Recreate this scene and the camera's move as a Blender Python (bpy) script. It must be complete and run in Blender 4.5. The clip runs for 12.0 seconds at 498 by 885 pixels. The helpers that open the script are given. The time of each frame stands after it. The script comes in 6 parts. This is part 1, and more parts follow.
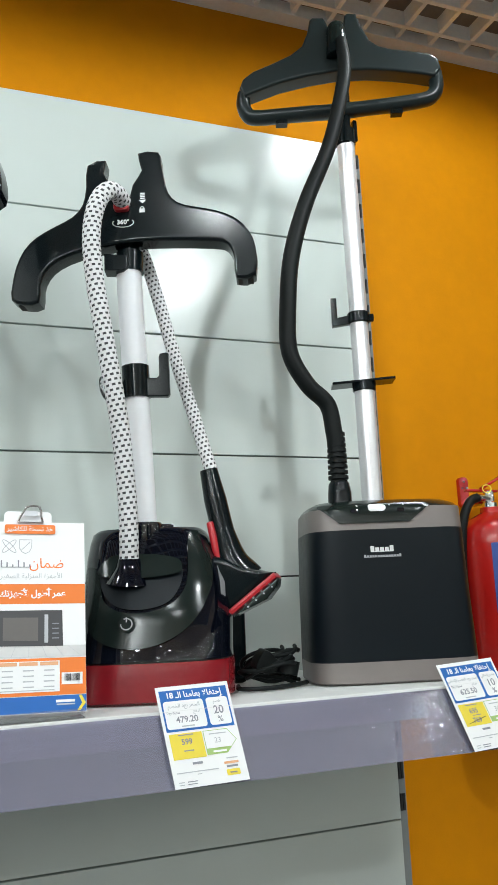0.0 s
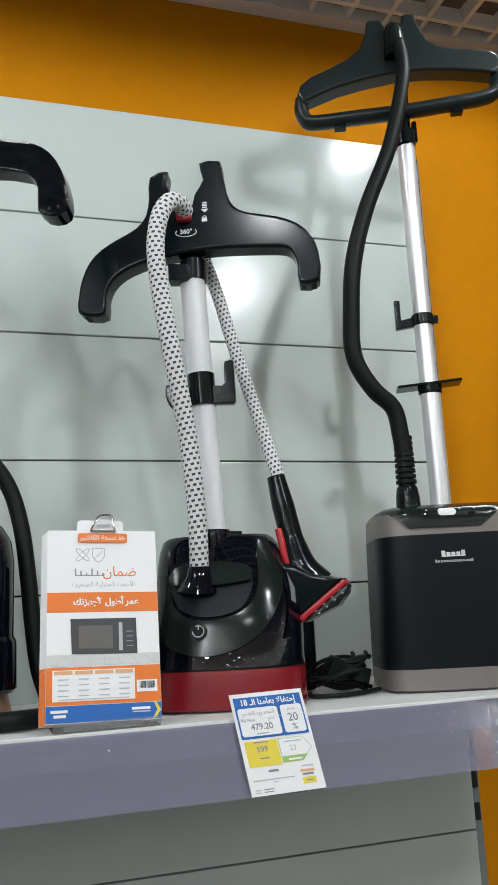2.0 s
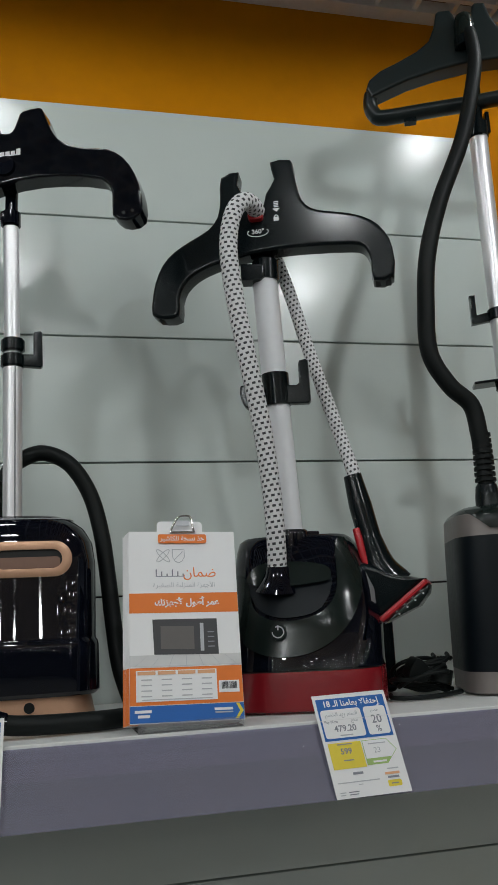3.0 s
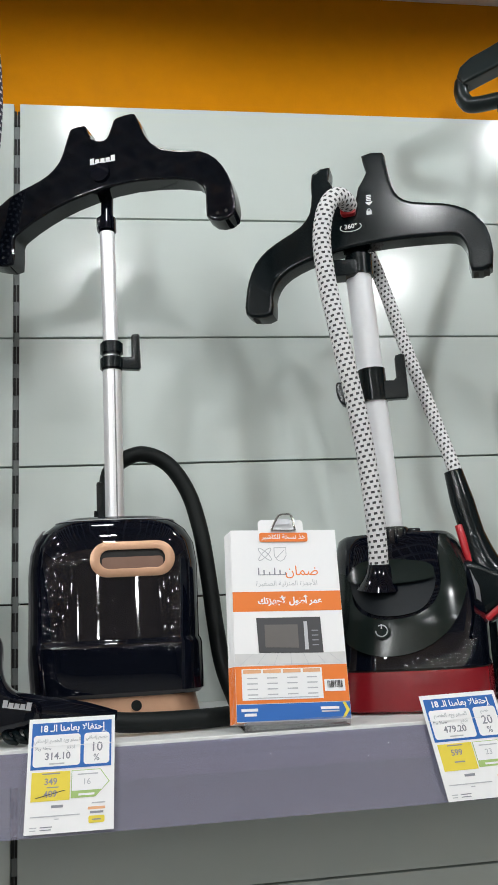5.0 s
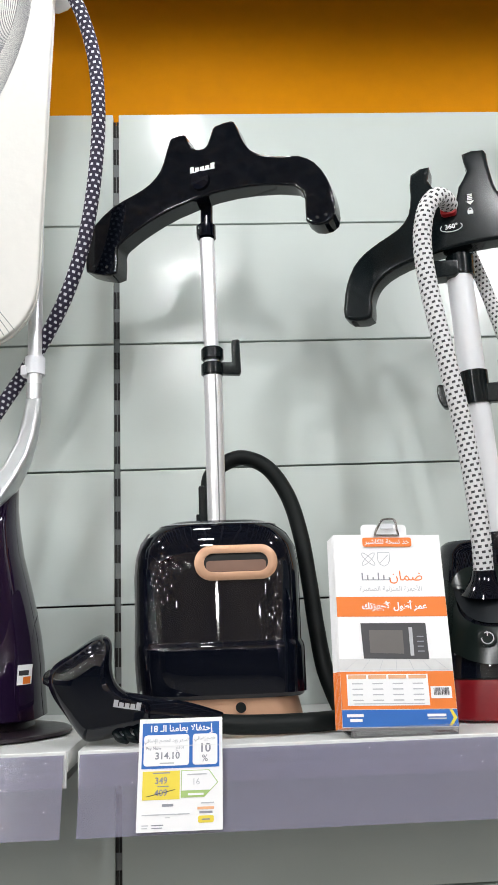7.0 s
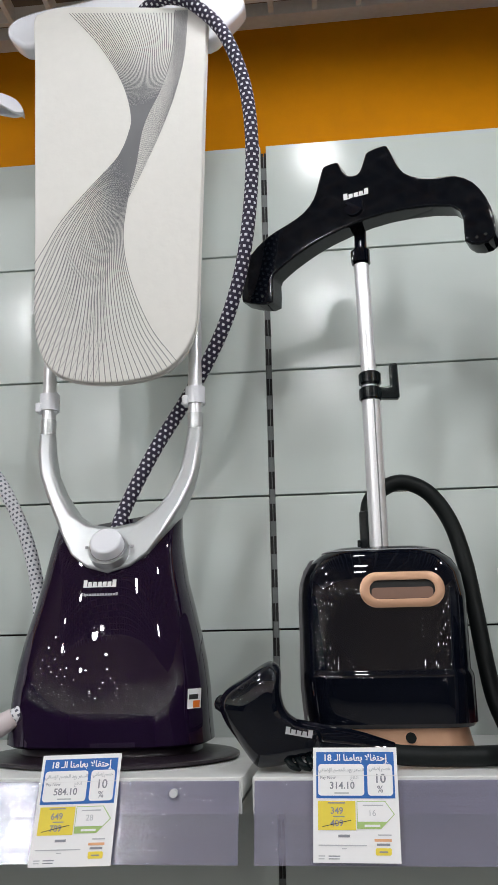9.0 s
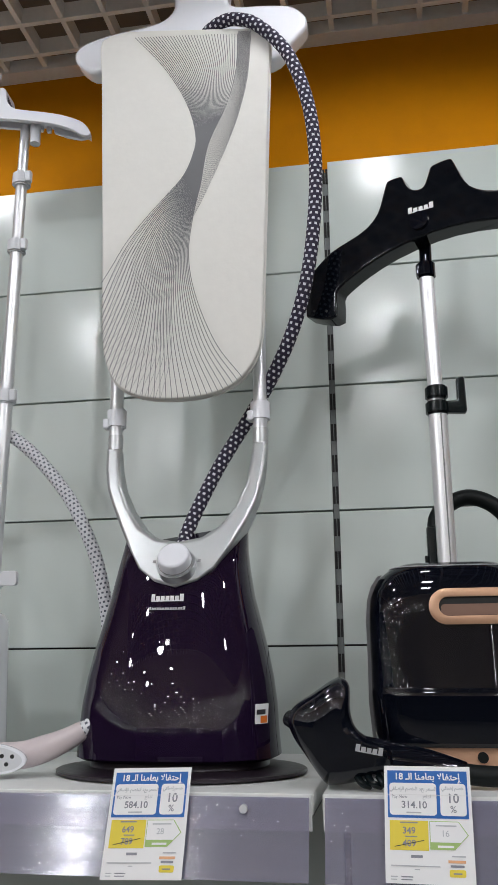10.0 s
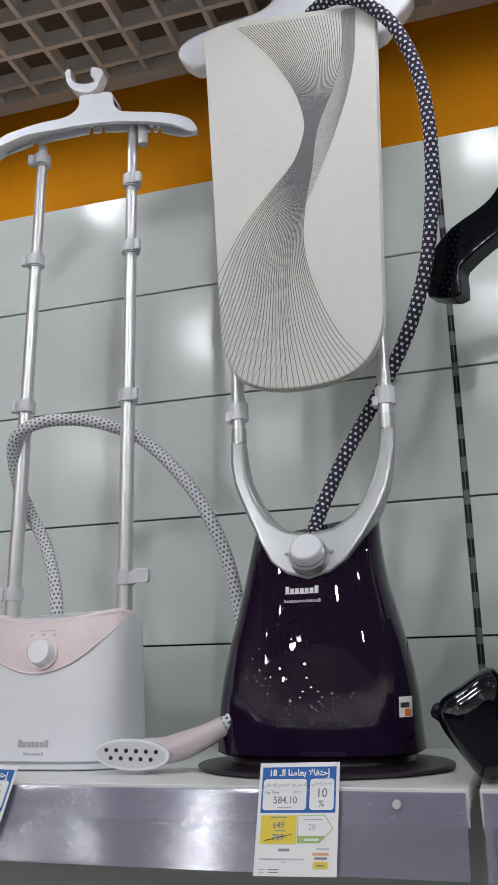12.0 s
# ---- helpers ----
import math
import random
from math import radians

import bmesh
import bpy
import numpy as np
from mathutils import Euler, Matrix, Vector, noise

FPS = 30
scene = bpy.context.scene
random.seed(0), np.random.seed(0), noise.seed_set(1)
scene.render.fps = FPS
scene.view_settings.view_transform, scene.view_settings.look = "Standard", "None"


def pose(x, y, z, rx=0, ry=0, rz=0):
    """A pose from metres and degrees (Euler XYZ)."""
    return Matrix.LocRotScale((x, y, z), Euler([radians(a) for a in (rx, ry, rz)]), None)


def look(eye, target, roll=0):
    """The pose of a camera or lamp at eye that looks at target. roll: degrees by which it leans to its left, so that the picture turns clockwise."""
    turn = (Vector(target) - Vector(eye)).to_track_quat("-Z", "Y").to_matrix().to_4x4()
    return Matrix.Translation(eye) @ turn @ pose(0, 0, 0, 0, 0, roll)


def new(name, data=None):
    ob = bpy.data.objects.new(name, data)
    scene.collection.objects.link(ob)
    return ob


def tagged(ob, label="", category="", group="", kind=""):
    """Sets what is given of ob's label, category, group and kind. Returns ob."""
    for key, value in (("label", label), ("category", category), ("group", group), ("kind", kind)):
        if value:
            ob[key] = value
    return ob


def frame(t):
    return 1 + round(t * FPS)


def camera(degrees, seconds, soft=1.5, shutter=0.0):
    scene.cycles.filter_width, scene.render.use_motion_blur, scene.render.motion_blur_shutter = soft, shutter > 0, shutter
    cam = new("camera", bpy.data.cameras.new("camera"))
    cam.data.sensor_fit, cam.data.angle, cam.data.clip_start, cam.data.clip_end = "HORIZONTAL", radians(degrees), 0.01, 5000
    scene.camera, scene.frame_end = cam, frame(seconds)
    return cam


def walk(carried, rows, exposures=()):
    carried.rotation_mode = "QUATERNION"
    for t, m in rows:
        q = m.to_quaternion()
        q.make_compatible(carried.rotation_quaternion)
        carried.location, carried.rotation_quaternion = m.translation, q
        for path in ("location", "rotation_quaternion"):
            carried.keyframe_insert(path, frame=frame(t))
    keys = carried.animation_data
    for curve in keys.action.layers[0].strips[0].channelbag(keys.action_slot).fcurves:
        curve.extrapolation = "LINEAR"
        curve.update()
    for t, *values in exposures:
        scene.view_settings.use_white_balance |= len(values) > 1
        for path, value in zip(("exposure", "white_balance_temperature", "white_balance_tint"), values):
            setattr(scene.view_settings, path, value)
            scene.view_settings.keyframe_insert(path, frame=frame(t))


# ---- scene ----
cam = camera(32.6, 12.0)
PATH = [
    (0, (0.272, -1.661, 1.439), (1.004, 0.163, 1.808), -2.6),
    (0.5, (0.27, -1.656, 1.436), (0.983, 0.173, 1.816), -2.7),
    (1, (0.264, -1.654, 1.437), (0.949, 0.186, 1.817), -2.7),
    (1.5, (0.263, -1.655, 1.438), (0.911, 0.198, 1.823), -2.8),
    (2, (0.254, -1.652, 1.44), (0.865, 0.212, 1.83), -3.0),
    (2.5, (0.246, -1.651, 1.44), (0.804, 0.229, 1.836), -3.1),
    (3, (0.234, -1.64, 1.441), (0.705, 0.262, 1.84), -3.0),
    (5, (0.208, -1.63, 1.442), (0.494, 0.307, 1.848), -3.0),
    (5.5, (0.199, -1.63, 1.444), (0.445, 0.314, 1.846), -2.8),
    (6, (0.196, -1.628, 1.446), (0.404, 0.32, 1.847), -2.6),
    (6.5, (0.185, -1.631, 1.45), (0.357, 0.321, 1.851), -2.4),
    (7, (0.179, -1.634, 1.451), (0.273, 0.321, 1.862), -2.1),
    (9, (0.127, -1.642, 1.463), (-0.074, 0.294, 1.925), -1.2),
    (9.5, (0.118, -1.647, 1.464), (-0.143, 0.277, 1.943), -0.9),
    (10, (0.109, -1.648, 1.463), (-0.216, 0.262, 1.96), -0.5),
    (10.5, (0.096, -1.645, 1.461), (-0.294, 0.251, 1.963), -0.2),
    (11, (0.08, -1.638, 1.46), (-0.368, 0.246, 1.959), -0.3),
    (11.5, (0.068, -1.631, 1.457), (-0.44, 0.237, 1.958), -0.8),
    (12, (0.062, -1.63, 1.457), (-0.492, 0.227, 1.953), -1.5),
]
walk(cam, [(t, look(eye, target, roll)) for t, eye, target, roll in PATH],
     [(0, 0.41, 6200, 1), (1, 0.39, 6220, 2), (2, 0.06, 6250, 4), (2.5, -0.35, 6300, 4), (3, -0.70, 6350, 4), (5, 0.15, 6400, 6), (5.5, 0.42, 6420, 7), (6, 0.54, 6450, 7), (7, 0.43, 6450, 8), (9, -0.04, 6420, 9), (12, -0.42, 6290, 10)])


# ---- world and light ----
world = bpy.data.worlds.new("world")
scene.world = world
world.use_nodes = True
world.node_tree.nodes["Background"].inputs[0].default_value = (0.9, 0.95, 1.0, 1)
world.node_tree.nodes["Background"].inputs[1].default_value = 0.02
scene.view_settings.exposure = 0.0

LAMP_Z = 2.846


def lamp_or_fill(x, y, watts, soft, size=0.11):
    data = bpy.data.lights.new("lamp_or_fill", "SPOT")
    data.energy, data.shadow_soft_size = watts, size / 2
    data.spot_size, data.spot_blend = radians(178), soft
    data.color = (1.0, 1.0, 1.02)
    ob = new("lamp_or_fill", data)
    ob.matrix_world = pose(x, y, LAMP_Z)
    return ob


# the pair at y -2.65 is added fill, outside the real lamp rows
for lx, ly, lw in ((1.37, -0.55, 14), (0.11, -0.58, 8.5), (-1.03, -0.53, 11), (1.32, -1.70, 40), (0.12, -1.68, 19), (-1.11, -1.70, 32),
                   (-2.5, -3.3, 45), (-1.26, -3.4, 34), (-1.9, -4.5, 16), (0.1, -2.65, 22), (1.5, -2.65, 26)):
    lamp_or_fill(lx, ly, lw, 0.4 if ly > -1 else 0.15)


# ---- materials ----
def shader(name, colour, rough=0.5, metal=0.0, spec=0.5, coat=0.0, vary=0.06, scale=30.0, bump=0.0, bump_scale=400.0, rough_vary=0.08):
    """A painted, moulded or metal surface with a coarse and a fine variation."""
    mat = bpy.data.materials.new(name)
    mat.use_nodes = True
    nt = mat.node_tree
    b = nt.nodes["Principled BSDF"]
    b.inputs["Metallic"].default_value = metal
    b.inputs["Specular IOR Level"].default_value = spec
    b.inputs["Coat Weight"].default_value = coat
    b.inputs["Coat Roughness"].default_value = 0.03
    co = nt.nodes.new("ShaderNodeTexCoord")
    n1 = nt.nodes.new("ShaderNodeTexNoise")
    n1.inputs["Scale"].default_value, n1.inputs["Detail"].default_value = scale * 0.2, 4
    n2 = nt.nodes.new("ShaderNodeTexNoise")
    n2.inputs["Scale"].default_value, n2.inputs["Detail"].default_value = scale * 3, 6
    nt.links.new(co.outputs["Object"], n1.inputs["Vector"])
    nt.links.new(co.outputs["Object"], n2.inputs["Vector"])
    add = nt.nodes.new("ShaderNodeMath")
    add.operation = "ADD"
    nt.links.new(n1.outputs["Fac"], add.inputs[0])
    nt.links.new(n2.outputs["Fac"], add.inputs[1])
    ramp = nt.nodes.new("ShaderNodeMapRange")
    ramp.inputs["From Min"].default_value, ramp.inputs["From Max"].default_value = 0.6, 1.4
    ramp.inputs["To Min"].default_value, ramp.inputs["To Max"].default_value = 1 - vary, 1 + vary
    nt.links.new(add.outputs[0], ramp.inputs["Value"])
    mul = nt.nodes.new("ShaderNodeVectorMath")
    mul.operation = "SCALE"
    mul.inputs[0].default_value = colour
    nt.links.new(ramp.outputs["Result"], mul.inputs["Scale"])
    nt.links.new(mul.outputs["Vector"], b.inputs["Base Color"])
    rr = nt.nodes.new("ShaderNodeMapRange")
    rr.inputs["From Min"].default_value, rr.inputs["From Max"].default_value = 0.3, 0.7
    rr.inputs["To Min"].default_value, rr.inputs["To Max"].default_value = max(0.004, rough * (1 - rough_vary)), min(1, rough * (1 + rough_vary))
    nt.links.new(n2.outputs["Fac"], rr.inputs["Value"])
    nt.links.new(rr.outputs["Result"], b.inputs["Roughness"])
    if bump:
        n3 = nt.nodes.new("ShaderNodeTexNoise")
        n3.inputs["Scale"].default_value, n3.inputs["Detail"].default_value = bump_scale, 3
        nt.links.new(co.outputs["Object"], n3.inputs["Vector"])
        bp = nt.nodes.new("ShaderNodeBump")
        bp.inputs["Strength"].default_value, bp.inputs["Distance"].default_value = bump, 0.001
        nt.links.new(n3.outputs["Fac"], bp.inputs["Height"])
        nt.links.new(bp.outputs["Normal"], b.inputs["Normal"])
    return mat


def glow(name, colour, strength):
    mat = bpy.data.materials.new(name)
    mat.use_nodes = True
    nt = mat.node_tree
    b = nt.nodes["Principled BSDF"]
    b.inputs["Base Color"].default_value = (*colour, 1)
    b.inputs["Emission Color"].default_value = (*colour, 1)
    b.inputs["Emission Strength"].default_value = strength
    mat.cycles.emission_sampling = "FRONT_BACK"
    return mat


PANEL = shader("panel_paint", (0.586, 0.640, 0.613), 0.20, spec=0.36, vary=0.015, scale=6, bump=0.03, bump_scale=14, rough_vary=0.06)
ORANGE = shader("orange_wall_paint", (0.64, 0.243, 0.002), 0.65, spec=0.08, vary=0.06, scale=10, bump=0.25, bump_scale=350)
SHELF = shader("shelf_paint", (0.74, 0.75, 0.74), 0.4, vary=0.06, scale=25, bump=0.06)
STEEL_GREY = shader("dark_grey_steel_paint", (0.20, 0.215, 0.215), 0.4, vary=0.08)
# near-black stands in for the shade inside slots, seams, hollows and holes
DARK = shader("recess_shade", (0.02, 0.02, 0.02), 0.8)
GRID = shader("ceiling_grid_paint", (0.86, 0.86, 0.85), 0.55, vary=0.06)
SLAB = shader("ceiling_slab", (0.27, 0.21, 0.16), 0.9, vary=0.1)
FLOOR = shader("floor_tile", (0.14, 0.14, 0.137), 0.5, vary=0.06, scale=6)
PLAIN = shader("far_wall_paint", (0.07, 0.07, 0.07), 0.7, vary=0.05, scale=8)
BLACK = shader("satin_black_plastic", (0.004, 0.0072, 0.0085), 0.16, spec=0.26, vary=0.04, rough_vary=0.02)
BLACK_GLOSS = shader("gloss_black_plastic", (0.0025, 0.0035, 0.0075), 0.009, spec=0.5, vary=0.1, bump=0.0)
BLACK_SATIN = shader("satin_charcoal_plastic", (0.012, 0.018, 0.0185), 0.28, spec=0.4, vary=0.02, rough_vary=0.01)
BLACK_PIANO = shader("piano_black_plastic", (0.0025, 0.0035, 0.006), 0.06, spec=0.36, vary=0.05)
BLACK_MATT = shader("matt_black_plastic", (0.004, 0.007, 0.010), 0.40, spec=0.20, vary=0.1, bump=0.1, bump_scale=900)
RUBBER = shader("black_rubber", (0.005, 0.007, 0.007), 0.52, spec=0.22, vary=0.1, bump=0.05)
ALU = shader("brushed_aluminium", (0.84, 0.84, 0.86), 0.38, metal=0.6, vary=0.01, rough_vary=0.05)
WHITE_TUBE = shader("white_enamel", (0.86, 0.87, 0.90), 0.3, vary=0.02)
TAUPE = shader("taupe_metallic_plastic", (0.22, 0.195, 0.185), 0.45, metal=0.3, vary=0.04, bump=0.05, bump_scale=900)
RED = shader("dark_red_plastic", (0.22, 0.008, 0.014), 0.24, vary=0.06, coat=0.3)
RED_TRIM = shader("red_trim_plastic", (0.45, 0.012, 0.02), 0.3, vary=0.04)
GREY_GLOSS = shader("gloss_dark_grey_plastic", (0.009, 0.014, 0.0125), 0.17, spec=0.32, vary=0.08)
GREY_MID = shader("grey_plastic", (0.25, 0.25, 0.26), 0.4)
COPPER = shader("rose_gold_plastic", (0.62, 0.37, 0.24), 0.32, metal=0.35, vary=0.05, bump=0.03)
PURPLE = shader("dark_purple_gloss_plastic", (0.0115, 0.005, 0.020), 0.009, spec=0.5, vary=0.12)
PURPLE_DULL = shader("dark_plum_plastic", (0.020, 0.014, 0.020), 0.3, vary=0.1)
SILVER = shader("silver_plastic", (0.54, 0.56, 0.57), 0.33, metal=0.7, vary=0.03)
SILVER_POLE = shader("silver_lacquered_tube", (0.70, 0.71, 0.73), 0.33, metal=0.6, vary=0.03)
WHITE_PLASTIC = shader("white_plastic", (0.82, 0.83, 0.88), 0.28, vary=0.01, coat=1.0, rough_vary=0.02)
GREY_CLAMP = shader("pale_grey_plastic", (0.62, 0.63, 0.66), 0.38, vary=0.03)
PINK = shader("pale_pink_plastic", (0.80, 0.685, 0.70), 0.3, vary=0.03)
PAPER = shader("white_paper", (0.88, 0.88, 0.89), 0.6, vary=0.01)
INK_BLUE = shader("blue_ink", (0.015, 0.13, 0.47), 0.55, vary=0.03)
INK_ORANGE = shader("orange_ink", (0.82, 0.20, 0.02), 0.5, vary=0.03)
INK_YELLOW = shader("yellow_ink", (0.82, 0.66, 0.06), 0.55, vary=0.03)
INK_GREEN = shader("green_ink", (0.38, 0.55, 0.18), 0.55)
INK_GREY = shader("grey_ink", (0.26, 0.27, 0.31), 0.6)
INK_PALE = shader("pale_grey_ink", (0.50, 0.51, 0.54), 0.6)
INK_DARK = shader("dark_ink", (0.03, 0.03, 0.035), 0.5)
INK_PEACH = shader("peach_ink", (0.78, 0.42, 0.22), 0.55)
LOGO_WHITE = shader("white_print", (0.78, 0.78, 0.78), 0.4)
LOGO_GREY = shader("grey_print", (0.42, 0.42, 0.44), 0.4)
FIRE_RED = shader("extinguisher_red_enamel", (0.40, 0.010, 0.008), 0.22, vary=0.06, coat=0.3)
FIRE_BLUE = shader("blue_label_print", (0.03, 0.07, 0.30), 0.4)
CHROME = shader("chrome", (0.75, 0.75, 0.76), 0.12, metal=1.0, vary=0.03)
LAMP = glow("lamp_face", (1.0, 0.995, 0.975), 140.0)


def clear_plastic(name, tint, milk, amount, draw, ior, rough):
    """Clear plastic sheet with a milky part and a gloss that follows the Fresnel law."""
    mat = bpy.data.materials.new(name)
    mat.use_nodes = True
    nt = mat.node_tree
    out = nt.nodes["Material Output"]
    body = nt.nodes["Principled BSDF"]
    body.inputs["Base Color"].default_value = (*milk, 1)
    body.inputs["Roughness"].default_value = 0.3
    clear = nt.nodes.new("ShaderNodeBsdfTransparent")
    clear.inputs["Color"].default_value = (*tint, 1)
    gloss = nt.nodes.new("ShaderNodeBsdfGlossy")
    gloss.inputs["Roughness"].default_value = rough
    rng = nt.nodes.new("ShaderNodeMapRange")
    rng.inputs["To Min"].default_value, rng.inputs["To Max"].default_value = amount * 0.75, amount * 1.25
    m1, m2 = nt.nodes.new("ShaderNodeMixShader"), nt.nodes.new("ShaderNodeMixShader")
    fres = nt.nodes.new("ShaderNodeFresnel")
    fres.inputs["IOR"].default_value = ior
    nt.links.new(rng.outputs["Result"], m1.inputs[0])
    nt.links.new(clear.outputs[0], m1.inputs[1])
    nt.links.new(body.outputs[0], m1.inputs[2])
    # fine draw lines along the sheet
    co = nt.nodes.new("ShaderNodeTexCoord")
    stretch = nt.nodes.new("ShaderNodeMapping")
    stretch.inputs["Scale"].default_value = (0.8, 60, 620)
    lines = nt.nodes.new("ShaderNodeTexNoise")
    lines.inputs["Scale"].default_value = 1.0
    bp = nt.nodes.new("ShaderNodeBump")
    bp.inputs["Strength"].default_value, bp.inputs["Distance"].default_value = draw, 0.001
    nt.links.new(co.outputs["Object"], stretch.inputs["Vector"])
    nt.links.new(stretch.outputs[0], lines.inputs["Vector"])
    nt.links.new(lines.outputs["Fac"], bp.inputs["Height"])
    nt.links.new(lines.outputs["Fac"], rng.inputs["Value"])
    nt.links.new(bp.outputs["Normal"], gloss.inputs["Normal"])
    nt.links.new(fres.outputs[0], m2.inputs[0])
    nt.links.new(m1.outputs[0], m2.inputs[1])
    nt.links.new(gloss.outputs[0], m2.inputs[2])
    nt.links.new(m2.outputs[0], out.inputs["Surface"])
    return mat


FLAP = clear_plastic("milky_clear_plastic", (0.84, 0.84, 0.95), (0.42, 0.42, 0.57), 0.30, 0.10, 1.85, 0.09)
ACRYLIC = clear_plastic("clear_acrylic", (0.95, 0.95, 0.96), (0.7, 0.7, 0.72), 0.12, 0.05, 1.45, 0.15)


def braid(name, ground, mark, around, step, size, twist=0.0, gloss=0.75):
    """Woven hose cover: marks on a ground, counted along and round the hose through its UV map."""
    mat = shader(name, ground, gloss, vary=0.05, bump=0.0)
    nt = mat.node_tree
    b = nt.nodes["Principled BSDF"]
    uv = nt.nodes.new("ShaderNodeUVMap")
    uv.uv_map = "UVMap"
    sep = nt.nodes.new("ShaderNodeSeparateXYZ")
    nt.links.new(uv.outputs[0], sep.inputs[0])

    def maths(op, a, c):
        n = nt.nodes.new("ShaderNodeMath")
        n.operation = op
        for i, v in enumerate((a, c)):
            if isinstance(v, (int, float)):
                n.inputs[i].default_value = v
            else:
                nt.links.new(v, n.inputs[i])
        return n.outputs[0]

    u = maths("MULTIPLY", sep.outputs["X"], around)
    v = maths("DIVIDE", sep.outputs["Y"], step)
    v = maths("ADD", v, maths("MULTIPLY", u, twist))
    row = maths("FLOOR", v, 0)
    u2 = maths("ADD", u, maths("MULTIPLY", row, 0.5))
    fu, fv = maths("FRACT", u2, 0), maths("FRACT", v, 0)
    hit_u = maths("LESS_THAN", maths("ABSOLUTE", maths("SUBTRACT", fu, 0.5), 0), size[0])
    hit_v = maths("LESS_THAN", maths("ABSOLUTE", maths("SUBTRACT", fv, 0.5), 0), size[1])
    on = maths("MULTIPLY", hit_u, hit_v)
    mix = nt.nodes.new("ShaderNodeMix")
    mix.data_type = "RGBA"
    old = b.inputs["Base Color"].links[0].from_socket
    nt.links.new(on, mix.inputs[0])
    nt.links.new(old, mix.inputs[6])
    mix.inputs[7].default_value = (*mark, 1)
    nt.links.new(mix.outputs[2], b.inputs["Base Color"])
    weave = maths("ABSOLUTE", maths("SINE", maths("MULTIPLY", v, math.pi * 2), 0), 0)
    weave2 = maths("ABSOLUTE", maths("SINE", maths("MULTIPLY", u, math.pi * 2), 0), 0)
    bp = nt.nodes.new("ShaderNodeBump")
    bp.inputs["Strength"].default_value, bp.inputs["Distance"].default_value = 0.5, 0.0008
    nt.links.new(maths("MULTIPLY", weave, weave2), bp.inputs["Height"])
    nt.links.new(bp.outputs["Normal"], b.inputs["Normal"])
    return mat


# ---- building helpers ----
BASE = {}


def thing(name, base, label, category, group="", kind=""):
    """An Empty at the base of a thing; its parts hang under it."""
    ob = new(name)
    ob.empty_display_size = 0.05
    ob.location = base
    BASE[ob.name] = Vector(base)
    return tagged(ob, label, category, group, kind)


def level_normals(me, angle):
    """Shades each flat face level and leaves the turn to its rounded rim: normals weighted by area."""
    around = [[] for _ in me.vertices]
    for poly in me.polygons:
        for v in poly.vertices:
            around[v].append(poly)
    size = [p.area for p in me.polygons]
    way = [p.normal.copy() for p in me.polygons]
    least = math.cos(radians(angle + 5))
    out = []
    for poly in me.polygons:
        n = way[poly.index]
        for v in poly.vertices:
            total = Vector()
            for other in around[v]:
                if way[other.index].dot(n) > least:
                    total += way[other.index] * size[other.index]
            out.append(total.normalized() if total.length > 0 else n)
    me.normals_split_custom_set(out)


def part(name, bm, material, parent=None, label="", smooth=True, angle=40, sharp=None):
    """Links a bmesh (in world coordinates) as one mesh object under a thing or a part."""
    base = BASE.get(parent.name, Vector()) if parent else Vector()
    if parent:
        bmesh.ops.translate(bm, verts=bm.verts, vec=-base)
    bmesh.ops.recalc_face_normals(bm, faces=bm.faces)
    me = bpy.data.meshes.new(name)
    bm.to_mesh(me)
    bm.free()
    ob = new(name, me)
    me.materials.append(material)
    if smooth:
        me.shade_smooth()
        me.set_sharp_from_angle(angle=radians(angle))
        for poly in me.polygons:
            if poly.loop_total > 8:
                poly.use_smooth = False
        if len(me.polygons) < 700 and not name.startswith(("tank", "body", "casing")):
            level_normals(me, angle)
    if parent:
        ob.parent = parent
        BASE[ob.name] = base
    return tagged(ob, label)


def box(x0, x1, y0, y1, z0, z1, bevel=0.0, seg=2, bm=None):
    bm = bm or bmesh.new()
    m = Matrix.Translation(((x0 + x1) / 2, (y0 + y1) / 2, (z0 + z1) / 2)) @ Matrix.Diagonal((abs(x1 - x0), abs(y1 - y0), abs(z1 - z0), 1))
    vs = bmesh.ops.create_cube(bm, size=1, matrix=m)["verts"]
    if bevel:
        es = list({e for v in vs for e in v.link_edges})
        bmesh.ops.bevel(bm, geom=es, offset=bevel, segments=seg, affect="EDGES", profile=0.5)
    return bm


def spline(points, per=8):
    """Points along a smooth curve through the given ones (Catmull-Rom)."""
    p = [Vector(q) for q in points]
    p = [p[0] * 2 - p[1]] + p + [p[-1] * 2 - p[-2]]
    out = []
    for i in range(1, len(p) - 2):
        a, b, c, d = p[i - 1:i + 3]
        for k in range(per):
            t = k / per
            out.append(0.5 * (2 * b + (c - a) * t + (2 * a - 5 * b + 4 * c - d) * t * t + (3 * b - a - 3 * c + d) * t ** 3))
    out.append(p[-2].copy())
    return out


